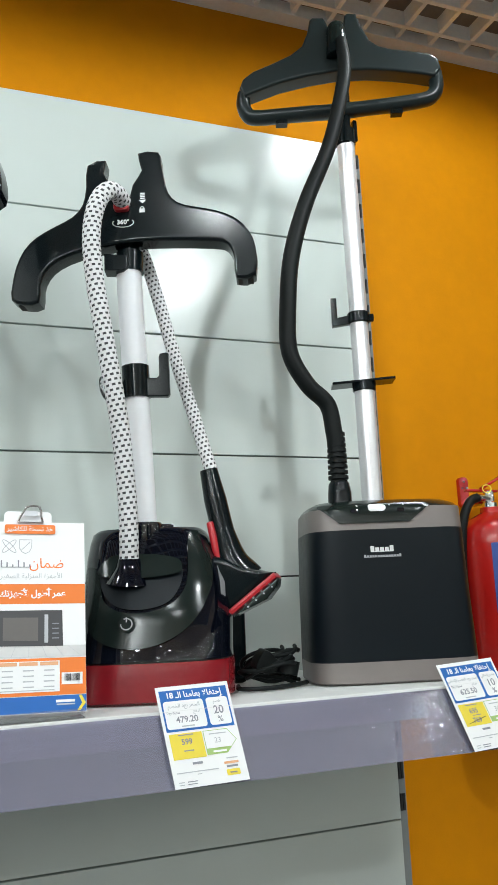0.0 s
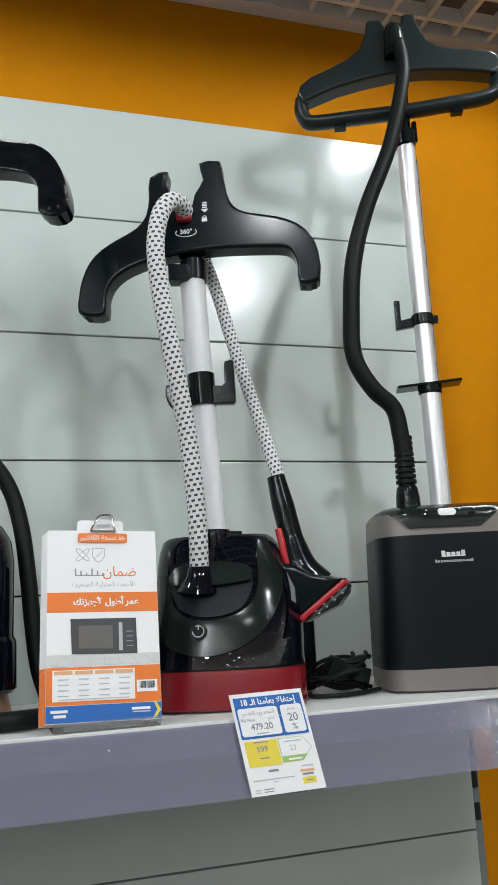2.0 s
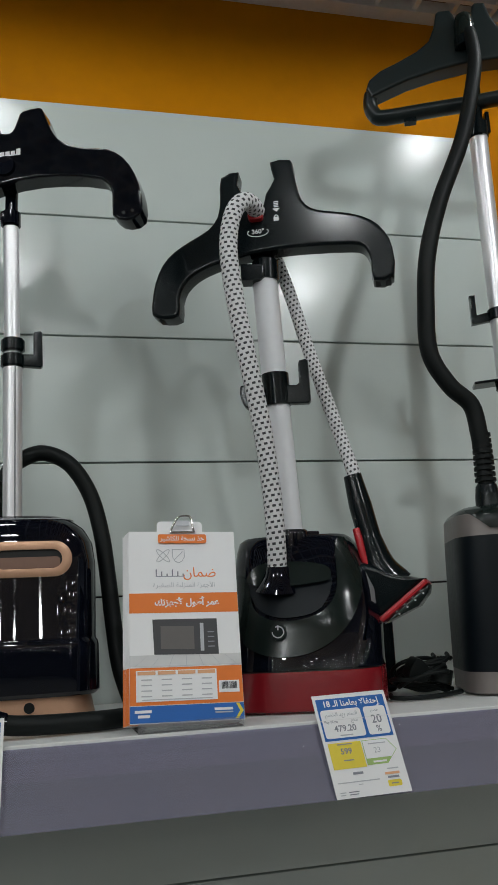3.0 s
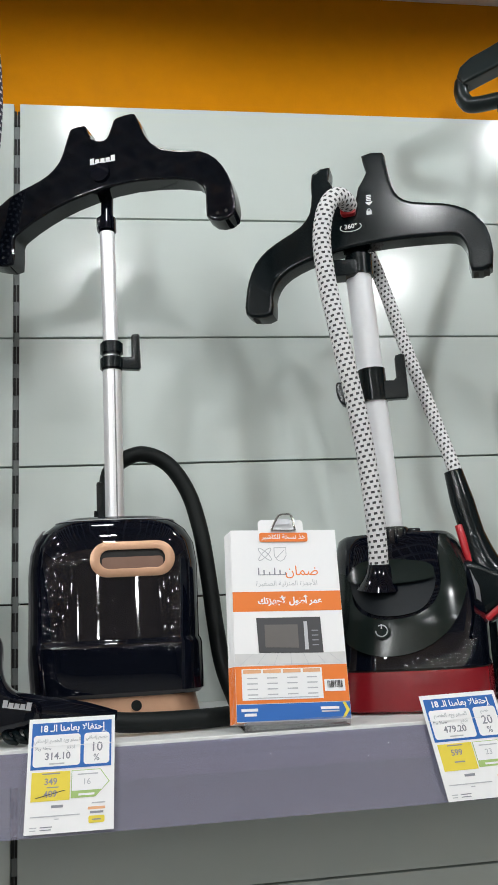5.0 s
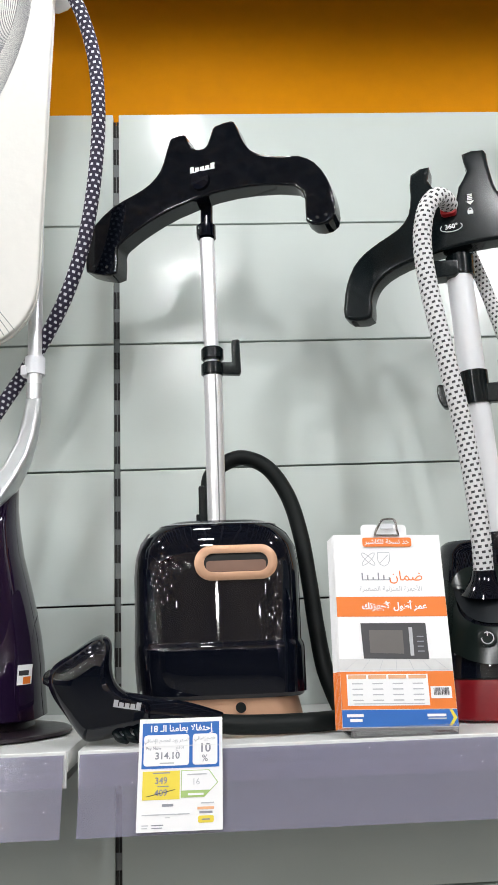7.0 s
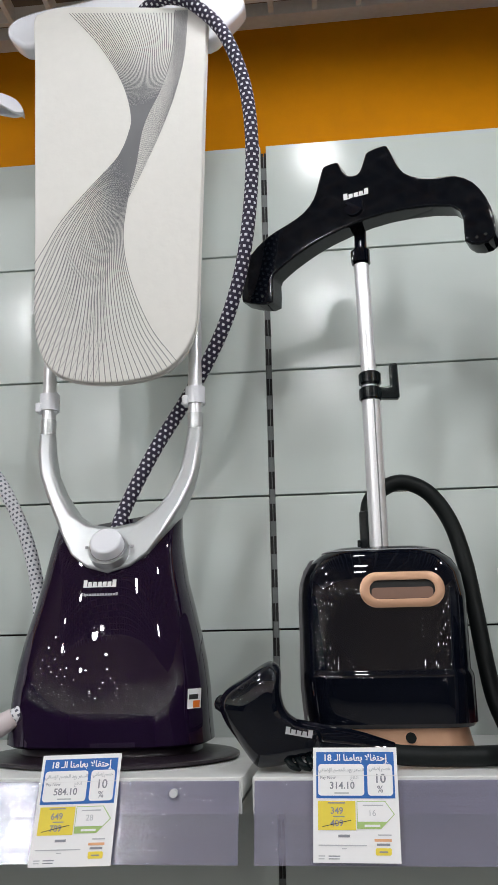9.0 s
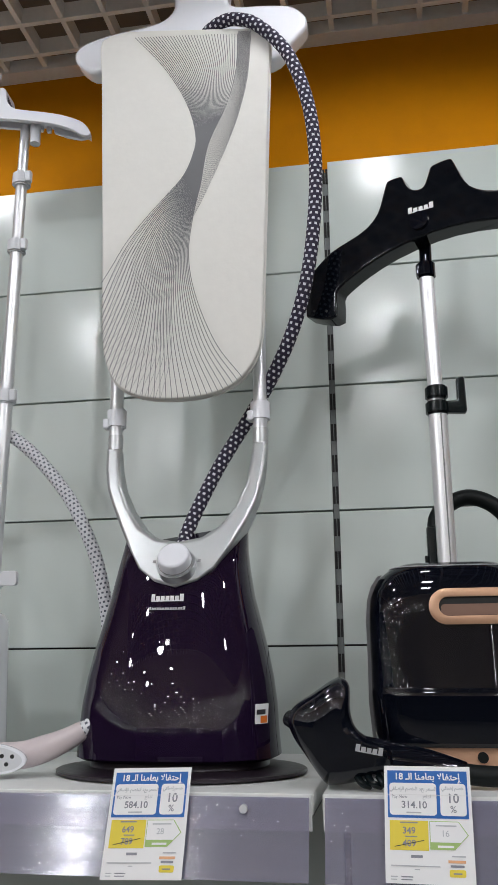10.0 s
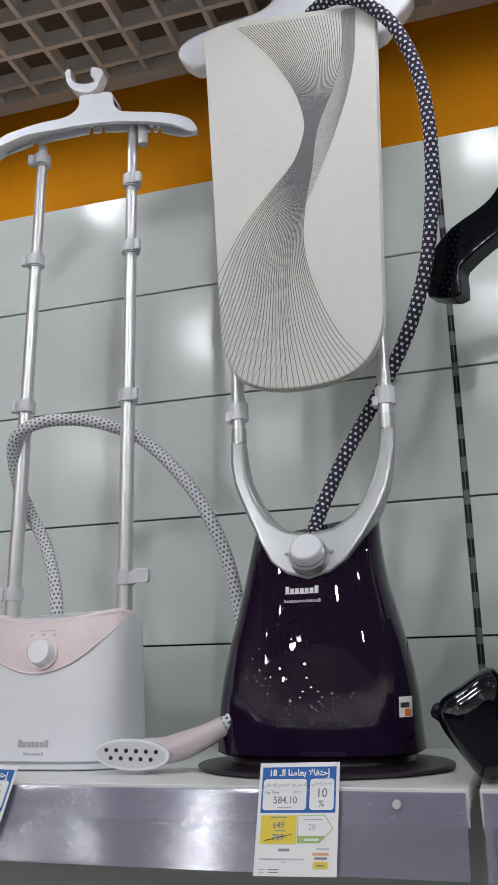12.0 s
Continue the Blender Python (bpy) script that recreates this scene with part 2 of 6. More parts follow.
def sweep(path, radii, sides=20, flat=1.0, bm=None, cap=True, up=(0, 1, 0)):
    """A tube along a path; radii is a number or one for each point; UV runs round and along in metres."""
    bm = bm or bmesh.new()
    uvl = bm.loops.layers.uv.get("UVMap") or bm.loops.layers.uv.new("UVMap")
    n = len(path)
    radii = [radii] * n if isinstance(radii, (int, float)) else radii
    rings, dist, ref = [], 0.0, Vector(up)
    lengths = []
    for i, p in enumerate(path):
        t = (path[min(i + 1, n - 1)] - path[max(i - 1, 0)]).normalized()
        side = t.cross(ref)
        if side.length < 1e-4:
            side = t.cross(Vector((1, 0, 0)))
        side.normalize()
        ref = side.cross(t).normalized()
        if i:
            dist += (p - path[i - 1]).length
        lengths.append(dist)
        r = radii[i]
        rings.append([bm.verts.new(p + (side * math.cos(a) + ref * math.sin(a) * flat) * r) for a in (2 * math.pi * k / sides for k in range(sides))])
    for i in range(n - 1):
        for k in range(sides):
            f = bm.faces.new((rings[i][k], rings[i][(k + 1) % sides], rings[i + 1][(k + 1) % sides], rings[i + 1][k]))
            for lp, (uu, vv) in zip(f.loops, ((k, i), (k + 1, i), (k + 1, i + 1), (k, i + 1))):
                lp[uvl].uv = (uu / sides, lengths[vv])
    if cap:
        bm.faces.new(rings[0])
        bm.faces.new(rings[-1][::-1])
    return bm


def rod(a, b, r, sides=24, bm=None, r2=None):
    return sweep([Vector(a), Vector(b)], [r, r2 if r2 is not None else r], sides, bm=bm)


def loft(rings, bm=None, cap=True):
    """Skin over rings of the same number of points."""
    bm = bm or bmesh.new()
    vr = [[bm.verts.new(p) for p in ring] for ring in rings]
    n = len(vr[0])
    for a, b in zip(vr, vr[1:]):
        for k in range(n):
            bm.faces.new((a[k], a[(k + 1) % n], b[(k + 1) % n], b[k]))
    if cap:
        bm.faces.new(vr[0])
        bm.faces.new(vr[-1][::-1])
    return bm


def oval(cx, cy, z, rx, ry, power=2.0, n=48, turn=0.0):
    """A ring in the horizontal plane; power 2 is an ellipse, higher is squarer."""
    out = []
    for k in range(n):
        a = 2 * math.pi * k / n
        c, s = math.cos(a), math.sin(a)
        x = rx * math.copysign(abs(c) ** (2 / power), c)
        y = ry * math.copysign(abs(s) ** (2 / power), s)
        out.append(Vector((cx + x * math.cos(turn) - y * math.sin(turn), cy + x * math.sin(turn) + y * math.cos(turn), z)))
    return out


def smooth2d(points, per=6, closed=True):
    """A smooth outline through 2D points (closed Catmull-Rom)."""
    n = len(points)
    out = []
    for i in range(n):
        a, b, c, d = (Vector((*points[(i + k) % n], 0)) for k in (-1, 0, 1, 2))
        for k in range(per):
            t = k / per
            v = 0.5 * (2 * b + (c - a) * t + (2 * a - 5 * b + 4 * c - d) * t * t + (3 * b - a - 3 * c + d) * t ** 3)
            out.append((v.x, v.y))
    return out


def slab(outline, y0, y1, bevel=0.0, seg=2, holes=(), bm=None):
    """A plate in the upright x-z plane, from y0 (front) to y1 (back), with rounded rims."""
    bm = bm or bmesh.new()
    vs = [bm.verts.new((x, y0, z)) for x, z in outline]
    face = bm.faces.new(vs)
    back = bmesh.ops.extrude_face_region(bm, geom=[face])
    top = [g for g in back["geom"] if isinstance(g, bmesh.types.BMVert)]
    bmesh.ops.translate(bm, verts=top, vec=(0, y1 - y0, 0))
    if bevel:
        rim = [e for e in bm.edges if abs(e.verts[0].co.y - e.verts[1].co.y) < 1e-6]
        bmesh.ops.bevel(bm, geom=rim, offset=bevel, segments=seg, affect="EDGES", profile=0.6)
    return bm


def letters(text, size, m, depth=0.0004, bold=0.0, squeeze=1.0, align="CENTER"):
    """Raised print in the built-in font, as a bmesh at the pose m (reads along its x, up its y)."""
    cu = bpy.data.curves.new("print", "FONT")
    cu.body, cu.size, cu.extrude, cu.offset = text, size, depth, bold
    cu.align_x, cu.align_y = align, "CENTER"
    cu.resolution_u = 3
    tmp = bpy.data.objects.new("print", cu)
    me = bpy.data.meshes.new_from_object(tmp)
    bm = bmesh.new()
    bm.from_mesh(me)
    bpy.data.objects.remove(tmp)
    bpy.data.curves.remove(cu)
    bpy.data.meshes.remove(me)
    bmesh.ops.transform(bm, matrix=m @ Matrix.Diagonal((squeeze, 1, 1, 1)), verts=bm.verts)
    return bm


# ---- the setting ----
SEAM, PITCH = 1.49, 0.256
ORANGE_Y = 0.05
CEIL = 2.852

part("wall_north", box(-12, 12, ORANGE_Y, ORANGE_Y + 0.15, 0, 2.885), ORANGE, smooth=False)
# above the grid the wall takes the slab's brown, darker than the orange below
part("wall_upper", box(-12, 12, ORANGE_Y, ORANGE_Y + 0.15, 2.885, 3.8), SLAB, smooth=False)
part("wall_south", box(-12, 12, -26.15, -26, 0, 3.8), PLAIN, smooth=False)
part("wall_east", box(12, 12.15, -26, ORANGE_Y + 0.15, 0, 3.8), PLAIN, smooth=False)
part("wall_west", box(-12.15, -12, -26, ORANGE_Y + 0.15, 0, 3.8), PLAIN, smooth=False)
part("floor", box(-12.2, 12.2, -26.2, 0.25, -0.1, 0), FLOOR, smooth=False)
part("ceiling_slab", box(-12.2, 12.2, -26.2, 0.25, 3.8, 3.9), SLAB, smooth=False)
for n, text in (("wall_north", "plain orange painted shop wall behind the shelves"), ("wall_upper", "wall above the open ceiling grid, darker brown than below"), ("wall_south", "plain grey far wall of the shop"),
                ("wall_east", "plain grey side wall of the shop"), ("wall_west", "plain grey side wall of the shop"),
                ("floor", "plain grey shop floor"), ("ceiling_slab", "dark concrete slab above the open ceiling grid")):
    tagged(bpy.data.objects[n], text, n.split("_")[0], kind="structure")

# open-cell ceiling: crossing blades, just under 0.1 m apart, one mesh
verts, faces = [], []


def blade(x0, x1, y0, y1, z0, z1):
    k = len(verts)
    verts.extend([(x, y, z) for z in (z0, z1) for x, y in ((x0, y0), (x1, y0), (x1, y1), (x0, y1))])
    faces.extend([(k, k + 3, k + 2, k + 1), (k + 4, k + 5, k + 6, k + 7), (k, k + 1, k + 5, k + 4), (k + 1, k + 2, k + 6, k + 5), (k + 2, k + 3, k + 7, k + 6), (k + 3, k, k + 4, k + 7)])


CELL = 0.0984
for i in range(-16, 45):
    blade(-1.056 + CELL * i - 0.0058, -1.056 + CELL * i + 0.0058, -3.6, 0.046, CEIL + 0.0015, CEIL + 0.042)
for j in range(0, 36):
    blade(-2.6, 3.3, -0.035 - CELL * j - 0.0058, -0.035 - CELL * j + 0.0058, CEIL, CEIL + 0.0405)
blade(-6.9, 6.9, 0.008, 0.049, CEIL - 0.004, CEIL + 0.030)
me = bpy.data.meshes.new("ceiling")
me.from_pydata(verts, [], faces)
me.materials.append(GRID)
tagged(new("ceiling", me), "pale grey open-cell grid ceiling with square cells", "ceiling", kind="structure")


def gondola_bay(x0, x1):
    """Back panels of one shelving bay, each a steel sheet with rounded rims and a joint to the next."""
    bay = thing("shelving_back", (x0, 0.03, 0.0), "pale grey-green steel back panels of a shop shelving bay", "shelving", "shelving bays")
    part("backing", box(x0 + 0.001, x1 - 0.001, 0.022, 0.040, 0.1, SEAM + 4 * PITCH - 0.006), DARK, bay)
    for k in range(-5, 4):
        bm = box(x0, x1, 0, 0.02, SEAM + k * PITCH + 0.0016, SEAM + (k + 1) * PITCH - 0.0016, 0.0016, 2)
        part("panel", bm, PANEL, bay)
    return bay


gondola_bay(0.006, 1.244)
gondola_bay(-1.244, -0.006)


def upright(x, w):
    """Slotted post between two bays: two columns of slots at a quarter of the panel pitch."""
    post = thing("slotted_upright", (x, 0.02, 0), "grey steel shelving upright with a double row of slots", "shelving post", "uprights")
    part("post", box(x - w, x + w, 0.010, 0.038, 0.0, SEAM + 4 * PITCH - 0.02, 0.001, 1), STEEL_GREY, post)
    for k in range(-8, 16):
        z = SEAM + (k + 0.5) * PITCH / 4
        for dx in (-0.0033, 0.0033):
            # dark box before the post's face, painted as the shade in a slot
            part("slot", box(x + dx - 0.0024, x + dx + 0.0024, 0.0065, 0.0098, z - 0.017, z + 0.017), DARK, post, smooth=False)
    return post


upright(0.0, 0.0055)
end_post = upright(1.2555, 0.0105)


def shelf(x0, x1):
    """One shelf: a folded steel tray with a clear price flap hanging off its front edge."""
    unit = thing("shelf", ((x0 + x1) / 2, -0.24, 1.25), "pale grey steel shop shelf with a clear price rail", "shelf", "shelves")
    bm = box(x0, x1, -0.487, -0.002, 1.272, 1.2975, 0.002, 2)
    part("tray", bm, SHELF, unit)
    part("front_edge", box(x0 + 0.001, x1 - 0.001, -0.4925, -0.4875, 1.254, 1.2985, 0.0015, 2), SHELF, unit)
    # the underside takes a darker grey than the tray
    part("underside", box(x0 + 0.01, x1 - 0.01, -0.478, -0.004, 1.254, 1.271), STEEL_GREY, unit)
    # the flap bows outwards
    prof = [(-0.4955, 1.2945), (-0.4975, 1.288), (-0.503, 1.265), (-0.511, 1.236), (-0.5225, 1.2015)]
    bm = bmesh.new()
    f, b = [], []
    for xx in (x0 + 0.004, x1 - 0.004):
        f.append([bm.verts.new((xx, yy, zz)) for yy, zz in prof])
        b.append([bm.verts.new((xx, yy + 0.0012, zz - 0.0003)) for yy, zz in prof])
    n = len(prof)
    for i in range(n - 1):
        bm.faces.new((f[0][i], f[0][i + 1], f[1][i + 1], f[1][i]))
        bm.faces.new((b[0][i], b[1][i], b[1][i + 1], b[0][i + 1]))
    for g0, g1 in ((f[0], b[0]), (f[1], b[1])):
        for i in range(n - 1):
            bm.faces.new((g0[i], g1[i], g1[i + 1], g0[i + 1]))
    bm.faces.new((f[0][0], f[1][0], b[1][0], b[0][0]))
    bm.faces.new((f[0][-1], b[0][-1], b[1][-1], f[1][-1]))
    part("price_flap", bm, FLAP, unit, "milky clear plastic price flap")
    return unit


shelf(0.002, 1.262)
shelf_west = shelf(-1.246, -0.010)
for rx in (-0.097, -0.72):
    part("rivet", rod((rx, -0.506, 1.281), (rx, -0.499, 1.281), 0.0052, 20), GREY_CLAMP, shelf_west, "clear plastic push rivet")


# ---- shapes for the appliances ----
class Body:
    """A moulded shell: upright rows of (z, centre x, centre y, half width, half depth, squareness), turned by yaw."""

    def __init__(self, rows, yaw=0.0):
        self.rows, self.turn = rows, radians(yaw)

    def row(self, z):
        r = self.rows
        if z <= r[0][0]:
            return r[0]
        for a, b in zip(r, r[1:]):
            if z <= b[0]:
                s = (z - a[0]) / (b[0] - a[0])
                return tuple(p * (1 - s) + q * s for p, q in zip(a, b))
        return r[-1]

    def shell(self, z0=None, z1=None, n=64, grow=0.0):
        zs = [r[0] for r in self.rows if (z0 is None or r[0] > z0) and (z1 is None or r[0] < z1)]
        zs = ([z0] if z0 is not None else []) + zs + ([z1] if z1 is not None else [])
        rings = []
        for z in zs:
            _, cx, cy, rx, ry, p = self.row(z)
            rings.append(oval(cx, cy, z, rx + grow, ry + grow, p, n, self.turn))
        return loft(rings)

    def on(self, s, z, off=0.0):
        """The point of the front at s metres beside the middle line and height z."""
        _, cx, cy, rx, ry, p = self.row(z)
        q = max(-0.999, min(0.999, s / rx))
        y = -ry * (1 - abs(q) ** p) ** (1 / p) - off
        c, n = math.cos(self.turn), math.sin(self.turn)
        return Vector((cx + s * c - y * n, cy + s * n + y * c, z))

    def patch(self, outline, off=0.001, thick=0.002, step=0.012):
        """A plate that follows the front of the shell."""
        bm = bmesh.new()
        bm.faces.new([bm.verts.new((s, 0, z)) for s, z in outline])
        lo = [min(p[k] for p in outline) for k in (0, 1)]
        hi = [max(p[k] for p in outline) for k in (0, 1)]
        for k, axis in ((0, (1, 0, 0)), (1, (0, 0, 1))):
            v = lo[k] + step
            while v < hi[k]:
                co = (v, 0, 0) if k == 0 else (0, 0, v)
                bmesh.ops.bisect_plane(bm, geom=bm.verts[:] + bm.edges[:] + bm.faces[:], plane_co=co, plane_no=axis)
                v += step
        bmesh.ops.triangulate(bm, faces=bm.faces)
        front = {v: (v.co.x, v.co.z) for v in bm.verts}
        ext = bmesh.ops.extrude_face_region(bm, geom=bm.faces[:])
        twins = [g for g in ext["geom"] if isinstance(g, bmesh.types.BMVert)]
        flat = [(v, v.co.x, v.co.z, off) for v in front] + [(v, v.co.x, v.co.z, off + thick) for v in twins]
        for v, s, z, o in flat:
            v.co = self.on(s, z, o)
        return bm

    def letters(self, text, size, s, z, off=0.001, bold=0.0, squeeze=1.0):
        bm = letters(text, size, Matrix(), 0.0003, bold, squeeze)
        for v in bm.verts:
            v.co = self.on(s + v.co.x, z + v.co.y, off + v.co.z)
        return bm


def pillow(outline, y0, y1, steps=5, squeeze=0.5, bm=None):
    """A plump solid in the upright x-z plane: the outline swells from a smaller front to full size and back."""
    cx = sum(p[0] for p in outline) / len(outline)
    cz = sum(p[1] for p in outline) / len(outline)
    rings = []
    for i in range(2 * steps + 1):
        a = math.pi * (i / (2 * steps))
        f = squeeze + (1 - squeeze) * math.sin(a) ** 0.6
        y = (y0 + y1) / 2 - (y1 - y0) / 2 * math.cos(a)
        rings.append([Vector((cx + (x - cx) * f, y, cz + (z - cz) * f)) for x, z in outline])
    return loft(rings, bm)


def rounded(x0, x1, z0, z1, r, n=6):
    """Outline of a rounded rectangle."""
    out = []
    for cx, cz, a0 in ((x1 - r, z1 - r, 0), (x0 + r, z1 - r, 90), (x0 + r, z0 + r, 180), (x1 - r, z0 + r, 270)):
        for k in range(n + 1):
            a = radians(a0 + 90 * k / n)
            out.append((cx + r * math.cos(a), cz + r * math.sin(a)))
    return out


def moved(bm, m):
    bmesh.ops.transform(bm, matrix=m, verts=bm.verts)
    return bm


def turned(c, yaw):
    """Pose of an upright plane through c = (x, y), turned by yaw; heights stay as they are."""
    return pose(c[0], c[1], 0, 0, 0, yaw)


def skyline(x, y, w, h, count):
    """Outline of a maker's name turned into a row of plain bars on one foot."""
    step = w / count
    out = [(x - w / 2, y), (x + w / 2 - step * 0.22, y)]
    for i in reversed(range(count)):
        tall = h if i in (0, count - 1) else h * 0.74
        x0 = x - w / 2 + i * step
        out += [(x0 + step * 0.78, y + tall), (x0, y + tall)]
        if i:
            out += [(x0, y + h * 0.16), (x0 - step * 0.22, y + h * 0.16)]
    return out


def logo_bars(body, s, z, w, h, count, off=0.0012):
    """A maker's name as plain bars that follow a moulded front."""
    return body.patch(skyline(s, z, w, h, count), off, 0.0004, 0.02)


def flat_bars(m, x, y, w, h, count, z0=0.0, z1=0.0006):
    """The same on a flat face: m gives its x (along), y (up) and z (out)."""
    return moved(loft([[Vector((a, b, z)) for a, b in skyline(x, y, w, h, count)] for z in (z0, z1)]), m)


def ring_band(path_c, r, h, bevel=0.0, sides=28, axis=None):
    """A short collar round an upright tube."""
    x, y, z = path_c
    bm = rod((x, y, z), (x, y, z + h), r, sides)
    if bevel:
        es = [e for e in bm.edges if abs(e.verts[0].co.z - e.verts[1].co.z) < 1e-6]
        bmesh.ops.bevel(bm, geom=es, offset=bevel, segments=2, affect="EDGES")
    return bm


# two-way and four-way joining Arabic letters, as (first code, number of forms)
ARABIC = {"ا": (0xFE8D, 2), "أ": (0xFE83, 2), "إ": (0xFE87, 2), "ب": (0xFE8F, 4), "ة": (0xFE93, 2), "ت": (0xFE95, 4), "ج": (0xFE9D, 4), "ح": (0xFEA1, 4),
          "خ": (0xFEA5, 4), "ذ": (0xFEAB, 2), "ر": (0xFEAD, 2), "ز": (0xFEAF, 2), "س": (0xFEB1, 4), "ش": (0xFEB5, 4), "ص": (0xFEB9, 4), "ض": (0xFEBD, 4),
          "ط": (0xFEC1, 4), "ع": (0xFEC9, 4), "غ": (0xFECD, 4), "ف": (0xFED1, 4), "ك": (0xFED9, 4), "ل": (0xFEDD, 4), "م": (0xFEE1, 4), "ن": (0xFEE5, 4),
          "ه": (0xFEE9, 4), "و": (0xFEED, 2), "ي": (0xFEF1, 4), "ﻻ": (0xFEFB, 2), "ﻷ": (0xFEF7, 2)}


def arabic(text):
    """Joined letter forms in drawing order, from the left."""
    text = text.replace("لا", "ﻻ").replace("لأ", "ﻷ")
    out = []
    for word in text.split(" "):
        if word.isdigit():
            out.append(word)
            continue
        shaped = ""
        for i, ch in enumerate(word):
            if ch not in ARABIC:
                shaped += ch
                continue
            code, forms = ARABIC[ch]
            before = i > 0 and word[i - 1] in ARABIC and ARABIC[word[i - 1]][1] == 4
            after = forms == 4 and i + 1 < len(word) and (word[i + 1] in ARABIC or word[i + 1] == "ـ")
            k = (3 if after else 1) if before else (2 if after else 0)
            shaped += chr(code + k)
        out.append(shaped[::-1])
    return " ".join(reversed(out))


# ---- black box steamer with an aluminium pole ----
def box_steamer():
    base = (1.06, -0.30, 1.2985)
    st = thing("garment_steamer", base, "matt black garment steamer with taupe bands and aluminium pole", "garment steamer", "garment steamers")
    rows = [(1.2985, 1.062, -0.30, 0.136, 0.112, 5), (1.302, 1.062, -0.30, 0.144, 0.117, 5), (1.335, 1.062, -0.30, 0.1445, 0.117, 5), (1.45, 1.060, -0.30, 0.141, 0.115, 5),
            (1.55, 1.060, -0.30, 0.138, 0.113, 5), (1.588, 1.060, -0.30, 0.136, 0.111, 5), (1.596, 1.060, -0.298, 0.130, 0.104, 4.5), (1.603, 1.060, -0.296, 0.116, 0.090, 4), (1.606, 1.060, -0.295, 0.09, 0.07, 4)]
    body = Body(rows, -18)
    part("base_band", body.shell(1.2985, 1.3345), TAUPE, st, "taupe lower band")
    part("body", body.shell(1.3345, 1.5515), BLACK_MATT, st)
    part("top_band", body.shell(1.5515, 1.5885), TAUPE, st, "taupe upper band")
    top = part("control_top", body.shell(1.5885, 1.606), GREY_GLOSS, st, "glossy dark control top")
    panel = part("control_panel", body.patch([(-0.086, 1.5625), (0.034, 1.5625), (0.070, 1.590), (0.070, 1.5955), (-0.118, 1.5955), (-0.118, 1.590)], 0.0012, 0.002), GREY_GLOSS, st, "glossy dark control panel")
    part("power_button", body.patch(rounded(-0.036, -0.006, 1.5815, 1.5945, 0.006), 0.0032, 0.0015, 0.006), LOGO_WHITE, panel, "white pill-shaped power button")
    for s in (-0.060, 0.020):
        part("side_button", body.patch(rounded(s - 0.006, s + 0.006, 1.580, 1.586, 0.002), 0.0032, 0.001, 0.006), BLACK_GLOSS, panel)
    for s in (-0.054, -0.028, 0.002, 0.026):
        part("indicator", body.patch(rounded(s - 0.0016, s + 0.0016, 1.5905, 1.5935, 0.0012), 0.0032, 0.0006, 0.006), LOGO_GREY, panel)
    part("maker_mark", logo_bars(body, -0.016, 1.513, 0.041, 0.010, 5, 0.0006), LOGO_WHITE, st, "maker's mark as white bars")
    part("model_mark", logo_bars(body, -0.016, 1.504, 0.064, 0.0048, 14, 0.0006), LOGO_GREY, st, "model name as grey bars")

    px, py = 1.0735, -0.27
    pole = part("pole", rod((px, py, 1.600), (px, py, 1.84), 0.0192), ALU, st, "brushed aluminium pole")
    part("upper_pole", rod((px - 0.0015, py, 1.838), (px - 0.0025, py, 2.345), 0.0175), ALU, st, "brushed aluminium upper pole")
    part("pole_neck", rod((px - 0.003, py, 2.36), (px + 0.003, py, 2.46), 0.0125, r2=0.010), BLACK, st)
    neck = part("neck_collar", ring_band((px - 0.003, py, 2.338), 0.0205, 0.036, 0.003), BLACK, st)
    part("latch", box(px + 0.016, px + 0.024, py - 0.006, py + 0.006, 2.352, 2.398, 0.002), BLACK, neck)
    f = turned((px, py), -22)
    clip = part("hose_hook", ring_band((px - 0.002, py, 1.962), 0.0215, 0.022, 0.002), BLACK, st)
    part("hook_arm", moved(slab([(-0.054, 1.957), (-0.015, 1.962), (-0.015, 1.980), (-0.043, 1.975), (-0.043, 2.015), (-0.054, 2.015)], -0.007, 0.007, 0.002), f), BLACK, clip)
    part("hook_tab", moved(box(0.014, 0.028, -0.005, 0.005, 1.966, 1.981, 0.002), f), BLACK, clip)
    tray = part("clip_tray", moved(slab([(-0.062, 1.8425), (0.0, 1.846), (0.058, 1.850), (0.058, 1.8445), (-0.062, 1.837)], -0.022, 0.022, 0.002), f), BLACK, st, "thin black tilted tray")
    part("tray_collar", ring_band((px, py, 1.826), 0.0225, 0.02, 0.002), BLACK, tray)

    # hanger: a shouldered plate over a closed lower bar
    top_line = [(-0.212, 2.466), (-0.205, 2.484), (-0.183, 2.501), (-0.145, 2.516), (-0.106, 2.534), (-0.081, 2.553), (-0.068, 2.584), (-0.062, 2.612), (-0.056, 2.617), (-0.034, 2.616), (-0.028, 2.605), (-0.022, 2.585), (-0.004, 2.578),
                (0.006, 2.592), (0.010, 2.618), (0.016, 2.624), (0.034, 2.622), (0.043, 2.592), (0.058, 2.560), (0.075, 2.546), (0.097, 2.538), (0.140, 2.531), (0.180, 2.523), (0.194, 2.512), (0.199, 2.490)]
    low_line = [(0.186, 2.472), (0.150, 2.480), (0.105, 2.488), (0.05, 2.494), (-0.01, 2.494), (-0.07, 2.486), (-0.13, 2.473), (-0.188, 2.452), (-0.203, 2.446)]
    hanger = part("hanger", moved(slab(top_line + low_line, -0.026, 0.018, 0.006, 3), f), BLACK_SATIN, st, "satin charcoal plastic clothes hanger")
